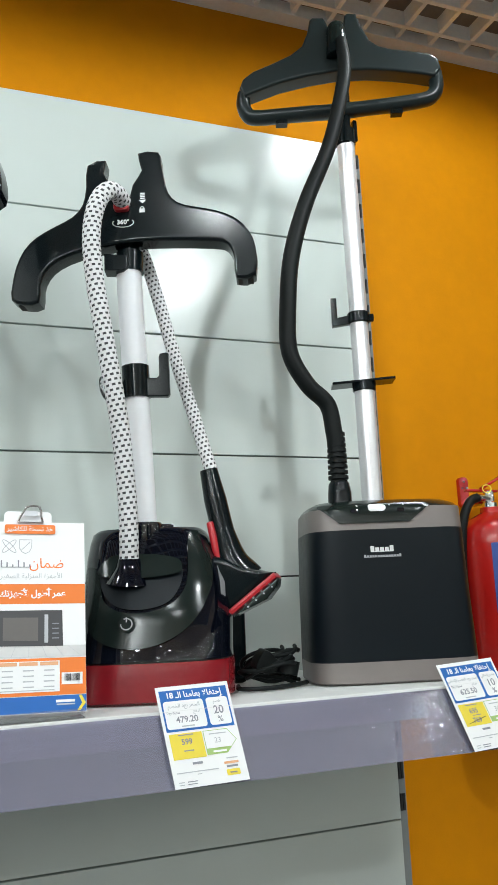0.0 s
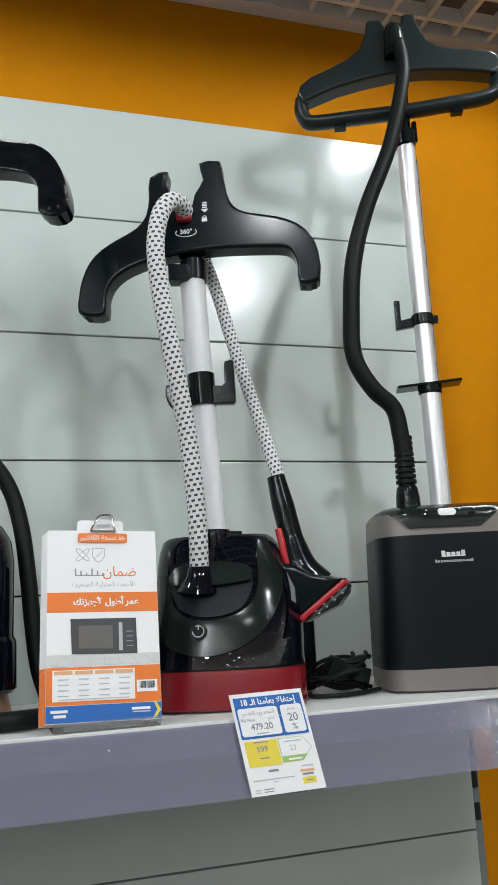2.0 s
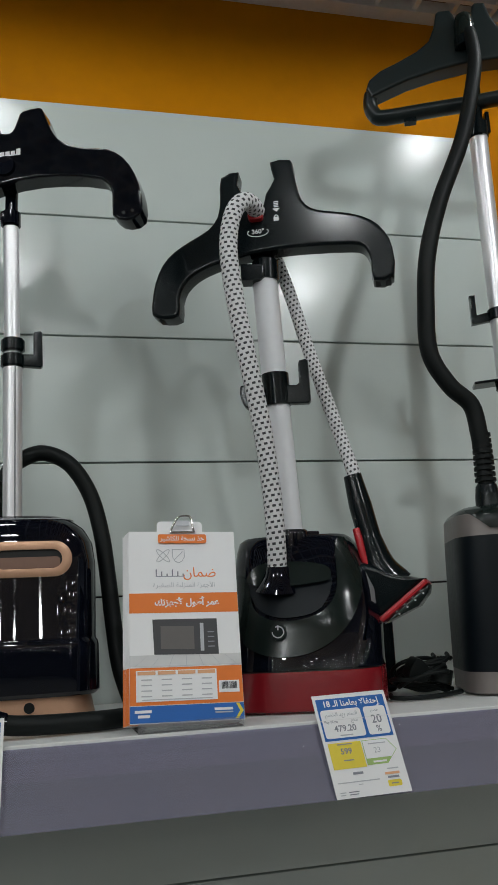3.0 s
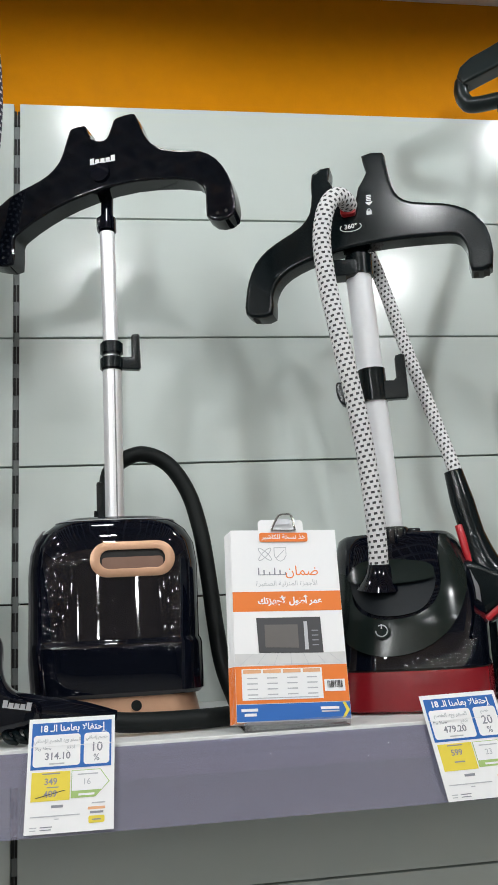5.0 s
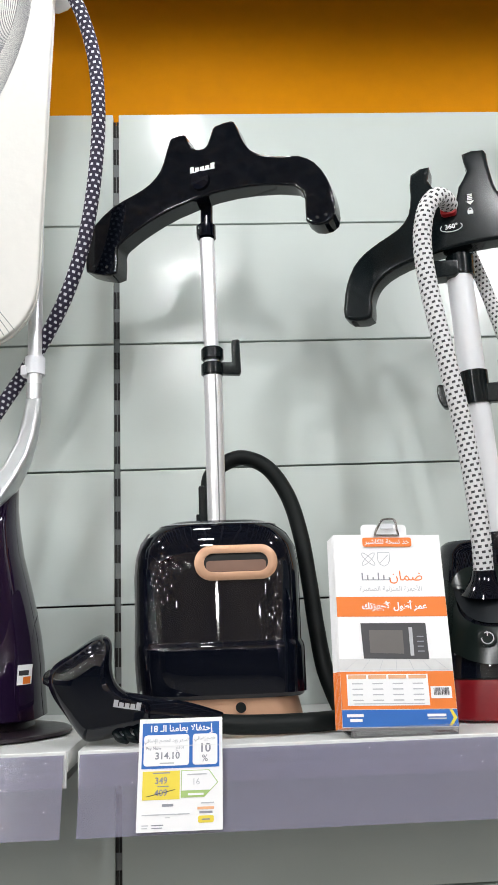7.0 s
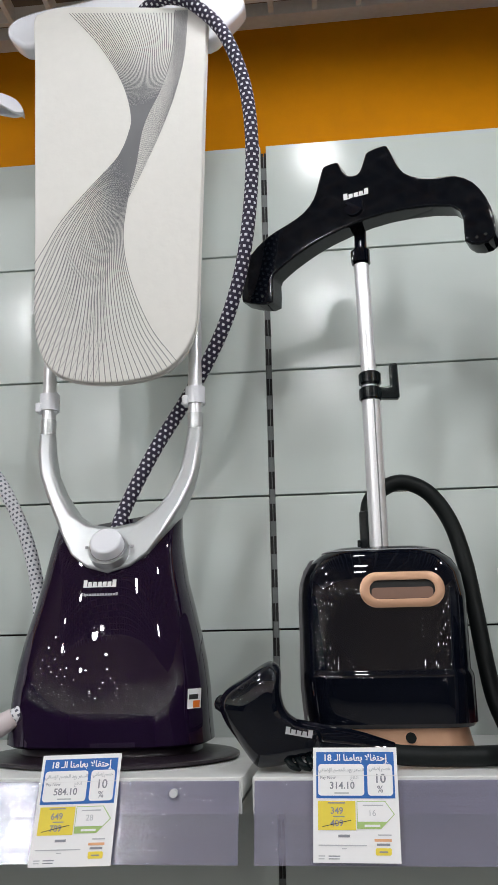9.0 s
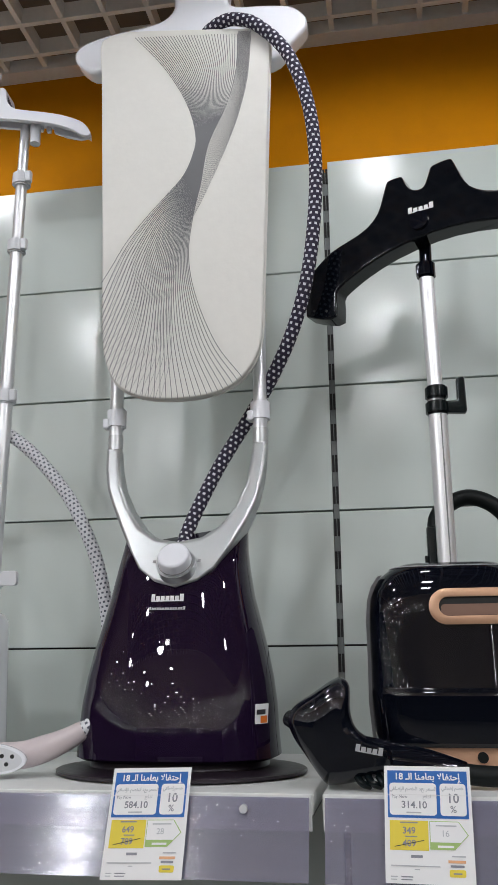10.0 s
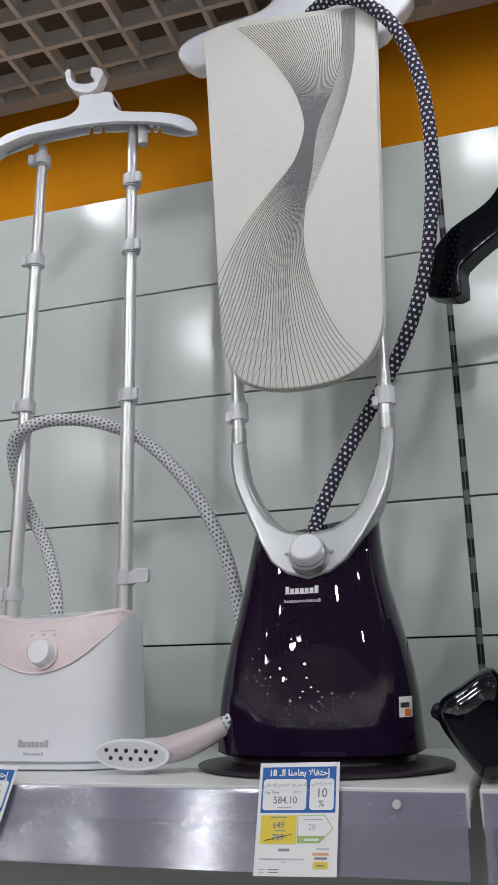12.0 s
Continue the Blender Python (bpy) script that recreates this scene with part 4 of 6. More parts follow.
    line = [(-0.217, 2.060), (-0.217, 2.095), (-0.212, 2.120), (-0.200, 2.139), (-0.165, 2.166), (-0.125, 2.180), (-0.095, 2.193), (-0.074, 2.214), (-0.064, 2.240), (-0.056, 2.264), (-0.050, 2.270), (-0.030, 2.271), (-0.025, 2.266), (-0.020, 2.252), (-0.008, 2.239),
            (0.006, 2.237), (0.014, 2.244), (0.022, 2.264), (0.028, 2.273), (0.056, 2.276), (0.064, 2.268), (0.075, 2.238), (0.088, 2.216), (0.110, 2.201), (0.140, 2.192), (0.170, 2.186), (0.196, 2.168), (0.214, 2.138), (0.224, 2.100), (0.222, 2.068),
            (0.199, 2.060), (0.177, 2.072), (0.177, 2.108), (0.160, 2.135), (0.087, 2.150), (0.018, 2.151), (-0.054, 2.138), (-0.106, 2.119), (-0.145, 2.098), (-0.157, 2.084), (-0.158, 2.043), (-0.186, 2.044), (-0.212, 2.054)]
    hanger = part("hanger", moved(slab(smooth2d(line, 2), -0.036, 0.004, 0.004, 3), g), BLACK_PIANO, st, "glossy black plastic clothes hanger")
    gm = g @ pose(0, -0.0362, 0, 90, 0, 0)
    part("maker_mark", flat_bars(gm, 0.005, 2.195, 0.046, 0.011, 5), LOGO_WHITE, hanger, "maker's mark as white bars")
    part("pivot_boss", moved(rod((0.0, -0.040, 2.178), (0.0, -0.020, 2.178), 0.016, 24), g), BLACK_GLOSS, hanger)
    for s, z in ((-0.200, 2.062), (-0.176, 2.056), (0.196, 2.072), (0.210, 2.074)):
        # dark disc painted as the shade in a peg hole
        part("peg_hole", moved(rod((s, -0.0374, z), (s, -0.0355, z), 0.0022, 10), g), DARK, hanger)

    path = spline([(0.175, -0.235, 1.655), (0.180, -0.225, 1.69), (0.202, -0.220, 1.712), (0.236, -0.220, 1.722), (0.277, -0.220, 1.703), (0.309, -0.220, 1.654), (0.327, -0.225, 1.587), (0.336, -0.235, 1.512), (0.342, -0.250, 1.44), (0.349, -0.275, 1.375),
                   (0.362, -0.315, 1.326), (0.364, -0.365, 1.313), (0.335, -0.405, 1.3125), (0.27, -0.418, 1.3125), (0.20, -0.424, 1.315), (0.165, -0.426, 1.322)], 9)
    part("steam_hose", sweep(path, 0.0132, 22), RUBBER, st, "smooth black rubber steam hose")
    # steam head lying on the shelf in front
    head = part("steam_head", pillow(smooth2d([(-0.047, 1.384), (-0.038, 1.403), (-0.012, 1.420), (0.014, 1.437), (0.028, 1.440), (0.038, 1.428), (0.038, 1.395), (0.046, 1.372), (0.070, 1.356), (0.095, 1.345), (0.092, 1.318), (0.055, 1.308), (0.015, 1.3015), (0.0, 1.306), (-0.022, 1.336), (-0.040, 1.362)], 4), -0.468, -0.386, 6, 0.45), BLACK_GLOSS, st, "glossy black steam head lying on its side")
    part("head_handle", sweep(spline([(0.055, -0.428, 1.338), (0.095, -0.428, 1.333), (0.135, -0.427, 1.328), (0.165, -0.426, 1.322), (0.186, -0.425, 1.318)], 6), [0.026 - 0.0005 * i for i in range(25)], 24), BLACK_GLOSS, head)
    part("nose", sweep([Vector((-0.040, -0.427, 1.384)), Vector((-0.050, -0.427, 1.3875)), Vector((-0.053, -0.427, 1.389))], [0.013, 0.010, 0.005], 20), BLACK_GLOSS, head)
    hm = pose(0.064, -0.4685, 1.350, 90, 10, 0)
    part("maker_mark", flat_bars(hm, 0, -0.005, 0.037, 0.0092, 5, -0.02, 0.001), LOGO_GREY, head, "maker's mark as grey bars")
    for k in range(3):
        part("finger_ridge", sweep(spline([(0.045 + 0.014 * k, -0.455, 1.316), (0.052 + 0.014 * k, -0.462, 1.308), (0.062 + 0.014 * k, -0.455, 1.304)], 4), 0.0048, 10), BLACK, head)
    return st


gold_steamer()


# ---- dark purple steamer with hanging ironing board ----
NAVY_BRAID = braid("navy_braid_white_marks", (0.018, 0.013, 0.035), (0.66, 0.66, 0.70), 7, 0.0098, (0.24, 0.22), 0.0)


def purple_steamer():
    st = thing("garment_steamer", (-0.237, -0.285, 1.2985), "dark purple glossy garment steamer with silver yoke and upright ironing board", "garment steamer", "garment steamers")
    part("base_plate", loft([oval(-0.233, -0.288, z, rx, ry, 2, 72) for z, rx, ry in ((1.2985, 0.190, 0.146), (1.3005, 0.195, 0.150), (1.3045, 0.195, 0.150), (1.3065, 0.191, 0.146), (1.309, 0.15, 0.11))]), PURPLE_DULL, st, "dull plum oval base plate")
    part("plinth", loft([oval(-0.237, -0.276, z, rx, ry, 2.6, 64) for z, rx, ry in ((1.307, 0.140, 0.098), (1.318, 0.136, 0.094), (1.326, 0.142, 0.100))]), PURPLE_DULL, st)
    rows = [(1.320, -0.238, -0.275, 0.150, 0.110, 2.7), (1.324, -0.238, -0.275, 0.158, 0.116, 2.7), (1.357, -0.2385, -0.275, 0.1555, 0.115, 2.7), (1.40, -0.238, -0.274, 0.1525, 0.112, 2.7), (1.439, -0.2375, -0.273, 0.147, 0.106, 2.7), (1.48, -0.237, -0.272, 0.1385, 0.099, 2.7),
            (1.522, -0.236, -0.271, 0.1275, 0.091, 2.7), (1.565, -0.236, -0.270, 0.1165, 0.083, 2.7), (1.609, -0.235, -0.268, 0.1085, 0.075, 2.7), (1.640, -0.234, -0.264, 0.1040, 0.064, 2.7), (1.690, -0.233, -0.256, 0.102, 0.036, 2.7)]
    body = Body(rows)
    bm = body.shell(n=80)
    for v in bm.verts:
        v.co.z = min(v.co.z, 1.612 + 0.68 * abs(v.co.x + 0.236))
    part("tank", bm, PURPLE, st, "glossy dark purple water tank")
    part("maker_mark", logo_bars(body, -0.004, 1.553, 0.053, 0.0115, 7, 0.0006), LOGO_WHITE, st, "maker's mark as white bars")
    part("model_mark", logo_bars(body, -0.004, 1.540, 0.058, 0.005, 14, 0.0006), LOGO_GREY, st, "model name as grey bars")
    sticker = part("security_sticker", body.patch([(0.132, 1.373), (0.1475, 1.373), (0.1475, 1.401), (0.132, 1.401)], 0.0006, 0.0006, 0.006), PAPER, st, "white security sticker with orange corner")
    part("sticker_print", body.patch([(0.134, 1.386), (0.1445, 1.386), (0.1445, 1.393), (0.134, 1.393)], 0.0014, 0.0003, 0.006), INK_DARK, sticker)
    part("sticker_corner", body.patch([(0.139, 1.374), (0.1465, 1.374), (0.1465, 1.384), (0.139, 1.384)], 0.0014, 0.0003, 0.006), INK_ORANGE, sticker)

    # silver yoke: one piece that forks into the two posts
    line = [(-0.387, 1.826), (-0.384, 1.785), (-0.377, 1.745), (-0.366, 1.716), (-0.351, 1.682), (-0.332, 1.645), (-0.307, 1.613), (-0.280, 1.592), (-0.246, 1.582), (-0.212, 1.592), (-0.184, 1.613), (-0.158, 1.645), (-0.136, 1.684), (-0.120, 1.718), (-0.110, 1.752), (-0.104, 1.785), (-0.103, 1.826),
            (-0.128, 1.826), (-0.131, 1.785), (-0.139, 1.745), (-0.156, 1.706), (-0.180, 1.675), (-0.209, 1.655), (-0.246, 1.648), (-0.284, 1.655), (-0.313, 1.676), (-0.336, 1.713), (-0.350, 1.748), (-0.356, 1.785), (-0.361, 1.826)]
    line = [(x + 0.016 - 0.0085 * max(0.0, min(1.0, (z - 1.66) / 0.12)), z - (0.008 if z < 1.64 else 0.0)) for x, z in line]
    bm = slab(line, -0.5, 0.5, 0.0)
    yoke_y = lambda x, z: (-0.356 + max(0, z - 1.60) * 0.40 + ((x + 0.235) / 0.14) ** 2 * 0.024 * max(0.0, 1 - max(0, z - 1.62) / 0.2), -0.268 + max(0, z - 1.60) * 0.10)
    for v in bm.verts:
        front, back = yoke_y(v.co.x, v.co.z)
        v.co.y = front if v.co.y < 0 else back
    rim = [e for e in bm.edges if len(e.link_faces) == 2 and e.calc_face_angle(0) > 0.9]
    bmesh.ops.bevel(bm, geom=rim, offset=0.008, segments=3, affect="EDGES", profile=0.6, clamp_overlap=True)
    yoke = part("yoke", bm, SILVER, st, "silver plastic forked yoke")
    km = pose(-0.2285, -0.352, 1.610, 58, 0, 0) @ Matrix.Scale(0.82, 4)
    part("knob_ring", moved(rod((0, 0, -0.012), (0, 0, 0.006), 0.0375, 36), km), SILVER, yoke)
    knob = part("dial_knob", moved(sweep([Vector((0, 0, z)) for z in (0.006, 0.010, 0.026, 0.0295, 0.031)], [0.0325, 0.0325, 0.0305, 0.0285, 0.024], 40), km), WHITE_PLASTIC, yoke, "white plastic dial knob")
    part("knob_groove", moved(rod((0, 0, 0.0085), (0, 0, 0.0105), 0.0333, 36), km), GREY_MID, knob)
    for dx in (-0.044, 0.044):
        part("steam_mark", moved(box(dx - 0.003, dx + 0.003, 0.004, 0.010, 0.0005, 0.0012), km), GREY_MID, yoke)

    for x in (-0.3665, -0.1085):
        part("post", rod((x, -0.255, 1.818), (x, -0.252, 2.60), 0.0118, 24), SILVER_POLE, st, "silver tube post")
        clamp = part("post_clamp", ring_band((x, -0.252, 1.862), 0.0172, 0.038, 0.004), WHITE_PLASTIC, st, "pale plastic post clamp")
        part("clamp_lever", box(x - 0.021, x - 0.010, -0.268, -0.246, 1.862, 1.880, 0.003), WHITE_PLASTIC, clamp)
        part("post_sleeve", ring_band((x, -0.254, 1.824), 0.0132, 0.026, 0.001), SILVER, st)

    # board
    edge = [(-0.399, 2.605), (-0.394, 2.53), (-0.389, 2.40), (-0.383, 2.25), (-0.378, 2.11), (-0.375, 2.02), (-0.368, 1.968), (-0.350, 1.928), (-0.320, 1.905), (-0.282, 1.894), (-0.240, 1.891), (-0.200, 1.893), (-0.160, 1.902), (-0.128, 1.922), (-0.104, 1.957), (-0.093, 2.00), (-0.089, 2.10), (-0.083, 2.25),
            (-0.078, 2.40), (-0.073, 2.53), (-0.074, 2.597), (-0.12, 2.606), (-0.23, 2.620), (-0.34, 2.632), (-0.385, 2.625)]
    cotton = shader("grey_white_cotton", (0.735, 0.720, 0.680), 0.85, vary=0.03, scale=20, bump=0.8, bump_scale=55)
    board = part("ironing_board", slab(smooth2d(edge, 3), -0.322, -0.298, 0.004, 3), cotton, st, "padded ironing board in off-white patterned cotton")
    ink = shader("cotton_print_grey", (0.20, 0.20, 0.21), 0.85)
    rim_line = [Vector((x, z, 0)) for x, z in edge[4:14]]
    rim_line[0].y = 2.114
    rim_long = [0.0]
    for p, q in zip(rim_line, rim_line[1:]):
        rim_long.append(rim_long[-1] + (q - p).length)

    def on_rim(f):
        """The point at the fraction f along the lower rim of the board."""
        d = f * rim_long[-1]
        for i in range(len(rim_line) - 1):
            if d <= rim_long[i + 1] + 1e-9:
                q = rim_line[i].lerp(rim_line[i + 1], (d - rim_long[i]) / (rim_long[i + 1] - rim_long[i]))
                return q.x, q.y

    left_line = [(-0.233, 2.308), (-0.263, 2.273), (-0.3, 2.232), (-0.336, 2.186), (-0.359, 2.146)]
    fans = [
        ([(-0.33, 2.616), (-0.271, 2.54), (-0.227, 2.458), (-0.21, 2.39), (-0.215, 2.35)] + left_line,
         [(-0.229, 2.606), (-0.201, 2.53), (-0.189, 2.453), (-0.192, 2.392), (-0.203, 2.351), (-0.216, 2.297), (-0.240, 2.241), (-0.262, 2.182), (-0.276, 2.109), (-0.283, 2.020)],
         [(-0.131, 2.595), (-0.135, 2.517), (-0.152, 2.449), (-0.176, 2.395), (-0.190, 2.354), (-0.200, 2.290), (-0.214, 2.225), (-0.221, 2.150), (-0.207, 2.071), (-0.172, 1.984)], 36, 0.00062, 1.0),
        ([(-0.130, 2.600), (-0.134, 2.516), (-0.152, 2.448), (-0.176, 2.394), (-0.203, 2.351)] + left_line,
         [(-0.118, 2.599), (-0.123, 2.509), (-0.138, 2.439), (-0.158, 2.384), (-0.184, 2.335), (-0.212, 2.283), (-0.24, 2.232), (-0.272, 2.170), (-0.298, 2.091), (-0.316, 2.010)],
         [(-0.106, 2.598), (-0.113, 2.503), (-0.129, 2.43), (-0.147, 2.376), (-0.17, 2.319), (-0.198, 2.256), (-0.225, 2.200), (-0.243, 2.130), (-0.252, 2.050), (-0.250, 1.970)], 24, 0.00027, 0.66),
    ]
    for first, middle, last, count, wide, reach in fans:
        bm = bmesh.new()
        for i in range(count):
            f = i / (count - 1)
            wa, wb, wc = 2 * (f - 0.5) * (f - 1), 4 * f * (1 - f), 2 * f * (f - 0.5)
            pts = [(p[0] * wa + q[0] * wb + r[0] * wc, 0, p[1] * wa + q[1] * wb + r[1] * wc) for p, q, r in zip(first, middle, last)]
            ex, ez = on_rim(reach * f ** 0.75)
            curve = spline(pts + [(ex, 0, ez)], 6)
            for a, b in zip(curve, curve[1:]):
                d = (b - a).normalized()
                nx, nz = -d.z * wide, d.x * wide
                y = -0.3225 - 0.0001 * (i % 2)
                bm.faces.new([bm.verts.new(q) for q in ((a.x - nx, y, a.z - nz), (b.x - nx, y, b.z - nz), (b.x + nx, y, b.z + nz), (a.x + nx, y, a.z + nz))])
        part("line_print", bm, ink, board, "flowing grey printed lines", smooth=False)
    part("tape_binding", sweep([Vector((x, -0.309, z)) for x, z in smooth2d(edge, 2)] + [Vector((edge[0][0], -0.309, edge[0][1]))], 0.0022, 8), cotton, board)

    # hanger behind the top of the board
    wing = [(-0.462, 2.612), (-0.456, 2.632), (-0.432, 2.646), (-0.384, 2.657), (-0.320, 2.664), (-0.282, 2.674), (-0.262, 2.700), (-0.258, 2.760), (-0.160, 2.760), (-0.156, 2.705), (-0.146, 2.686), (-0.119, 2.680), (-0.075, 2.676), (-0.038, 2.668), (-0.014, 2.652), (-0.004, 2.630), (-0.010, 2.610),
            (-0.034, 2.584), (-0.074, 2.550), (-0.15, 2.57), (-0.25, 2.59), (-0.35, 2.59), (-0.415, 2.572), (-0.446, 2.588)]
    hanger = part("hanger", slab(smooth2d(wing, 3), -0.296, -0.254, 0.011, 4), WHITE_PLASTIC, st, "white plastic winged hanger")

    path = spline([(-0.244, -0.262, 1.640), (-0.238, -0.245, 1.675), (-0.217, -0.232, 1.730), (-0.183, -0.222, 1.800), (-0.137, -0.220, 1.874), (-0.085, -0.250, 1.946), (-0.043, -0.280, 2.022), (-0.014, -0.302, 2.114), (0.002, -0.312, 2.234), (0.005, -0.318, 2.340), (-0.007, -0.322, 2.443), (-0.041, -0.328, 2.539),
                   (-0.093, -0.332, 2.600), (-0.130, -0.330, 2.620), (-0.160, -0.322, 2.626), (-0.190, -0.306, 2.622), (-0.215, -0.286, 2.610)], 10)
    part("steam_hose", sweep(path, 0.0118, 24), NAVY_BRAID, st, "navy braided hose with white marks")
    return st


purple_steamer()


# ---- white and pink steamer with two poles ----
GREY_BRAID = braid("white_braid_grey_marks", (0.66, 0.67, 0.70), (0.10, 0.11, 0.14), 9, 0.0080, (0.25, 0.22), 0.0)


def white_steamer():
    st = thing("garment_steamer", (-0.70, -0.26, 1.2985), "white garment steamer with pale pink control panel and two silver poles", "garment steamer", "garment steamers")
    cx = -0.698
    part("foot", loft([oval(cx + 0.002, -0.265, z, rx, ry, 3, 64) for z, rx, ry in ((1.2985, 0.160, 0.105), (1.3005, 0.163, 0.108), (1.306, 0.161, 0.106))]), GREY_CLAMP, st, "pale grey foot")
    rows = [(1.306, cx, -0.26, 0.142, 0.086, 3.2), (1.310, cx, -0.26, 0.1465, 0.092, 3.2), (1.36, cx, -0.26, 0.1450, 0.091, 3.2), (1.44, cx, -0.258, 0.1415, 0.087, 3.2), (1.50, cx, -0.256, 0.1390, 0.083, 3.2), (1.532, cx, -0.253, 0.1375, 0.076, 3.2), (1.543, cx, -0.252, 0.134, 0.069, 3), (1.547, cx, -0.252, 0.128, 0.06, 3)]
    body = Body(rows)
    bm = body.shell(n=96)
    for v in bm.verts:
        if v.co.z > 1.51:
            v.co.z -= 0.017 * max(0, 1 - ((v.co.x - cx) / 0.125) ** 2) * (v.co.z - 1.51) / 0.037
    part("tank", bm, WHITE_PLASTIC, st, "white plastic tank body")
    pink = [(-0.166, 1.541), (-0.12, 1.535), (-0.06, 1.528), (0.0, 1.525), (0.06, 1.528), (0.12, 1.535), (0.166, 1.541), (0.160, 1.522), (0.125, 1.490), (0.085, 1.464), (0.040, 1.449), (0.0, 1.444), (-0.04, 1.449), (-0.085, 1.464), (-0.125, 1.490), (-0.160, 1.522)]
    pink = [(q * 0.83, z) for q, z in pink]
    panel = part("control_panel", body.patch(pink, 0.0006, 0.0022, 0.012), PINK, st, "pale pink control panel")
    trim = [(-0.150, 1.513), (-0.125, 1.491), (-0.085, 1.465), (-0.04, 1.450), (0.0, 1.445), (0.04, 1.450), (0.085, 1.465), (0.125, 1.491), (0.150, 1.513)]
    part("panel_edge", sweep(spline([body.on(q * 0.83, z, 0.0018) for q, z in trim], 5), 0.0020, 8), PINK, panel)
    rim = [(s * 0.0128, 1.5440 - 0.017 * max(0, 1 - (s * 0.0128 / 0.125) ** 2)) for s in range(-10, 11)]
    part("panel_brow", sweep([Vector((cx + s, body.on(s, 1.543).y + 0.004, z)) for s, z in rim], 0.0062, 12), PINK, panel)
    part("pink_top", loft([[Vector((cx + s, y, 1.5475 - 0.017 * max(0, 1 - (s / 0.125) ** 2) + dz)) for s, y in [(0.128 * math.cos(a * 0.131), -0.252 + 0.055 * math.sin(a * 0.131)) for a in range(48)]] for dz in (-0.001, 0.0012)]), PINK, st)
    km = Matrix.Translation(body.on(0.012, 1.4775, 0.002)) @ pose(0, 0, 0, 80, 0, 0)
    part("knob_base", moved(rod((0, 0, -0.004), (0, 0, 0.003), 0.0275, 32), km), PINK, panel)
    part("dial_knob", moved(sweep([Vector((0, 0, z)) for z in (0.002, 0.005, 0.016, 0.0185)], [0.0225, 0.0225, 0.0208, 0.0185], 36), km), WHITE_PLASTIC, panel, "white dial knob")
    for s in (-0.012, 0.010, 0.030):
        part("setting_mark", body.patch(rounded(s - 0.003, s + 0.003, 1.505, 1.509, 0.0019), 0.003, 0.0003, 0.006), INK_PALE, panel)
    part("panel_line", body.patch([(0.0, 1.5125), (0.03, 1.5125), (0.03, 1.5143), (0.0, 1.5143)], 0.003, 0.0003, 0.01), INK_PALE, panel)
    part("maker_mark", logo_bars(body, 0.005, 1.331, 0.056, 0.0115, 7, 0.0006), LOGO_GREY, st, "maker's mark as grey bars")
    part("model_mark", logo_bars(body, 0.005, 1.319, 0.036, 0.005, 9, 0.0006), INK_PALE, st)

    for x0, x1, clamps in ((-0.806, -0.779, (1.570, 1.925, 2.230, 2.456)), (-0.584, -0.5765, (1.588, 1.922, 2.224, 2.368))):
        a, b = Vector((x0, -0.25, 1.535)), Vector((x1, -0.25, 2.515))
        radii = (0.0142, 0.0132, 0.0118, 0.0106, 0.0098)
        cuts = [1.535, *clamps, 2.492]
        for k in range(5):
            if cuts[k + 1] - cuts[k] > 0.01:
                p, q = a.lerp(b, (cuts[k] - 1.535) / 0.98), a.lerp(b, (cuts[k + 1] + 0.01 - 1.535) / 0.98)
                part("pole", rod(p, q, radii[k], 24), SILVER_POLE, st, "silver telescopic tube")
        for z in clamps:
            p = a.lerp(b, (z - 1.535) / 0.98)
            clamp = part("pole_clamp", ring_band((p.x, p.y, p.z), 0.0178, 0.028, 0.003), GREY_CLAMP, st, "pale grey clamp")
            side = 1 if x0 > -0.7 else -1
            part("clamp_lever", box(p.x + side * 0.013, p.x + side * 0.025, p.y - 0.017, p.y - 0.004, p.z + 0.002, p.z + 0.025, 0.003), GREY_CLAMP, clamp)
        part("pole_foot", ring_band((x0, -0.25, 1.532), 0.0175, 0.012, 0.002), GREY_CLAMP, st)
    clip_at = Vector((-0.560, -0.262, 1.590))
    part("hose_clip", slab(rounded(-0.562, -0.530, 1.591, 1.616, 0.006), -0.272, -0.262, 0.002), GREY_CLAMP, st)

    g = pose(-0.672, -0.26, 0, 0, 0, 4)
    band = [(-0.179, 2.503), (-0.162, 2.511), (-0.129, 2.518), (-0.088, 2.524), (-0.042, 2.526), (-0.018, 2.535), (-0.006, 2.55), (-0.003, 2.571), (0.034, 2.568), (0.05, 2.57), (0.065, 2.564), (0.069, 2.538), (0.083, 2.521), (0.107, 2.514), (0.165, 2.502), (0.208, 2.487), (0.23, 2.472), (0.241, 2.45), (0.226, 2.449), (0.204, 2.463), (0.177, 2.475), (0.138, 2.485), (0.067, 2.498), (0.007, 2.502), (-0.054, 2.502), (-0.116, 2.501), (-0.153, 2.492), (-0.178, 2.483), (-0.232, 2.447), (-0.262, 2.425), (-0.272, 2.432), (-0.262, 2.452), (-0.225, 2.477)]
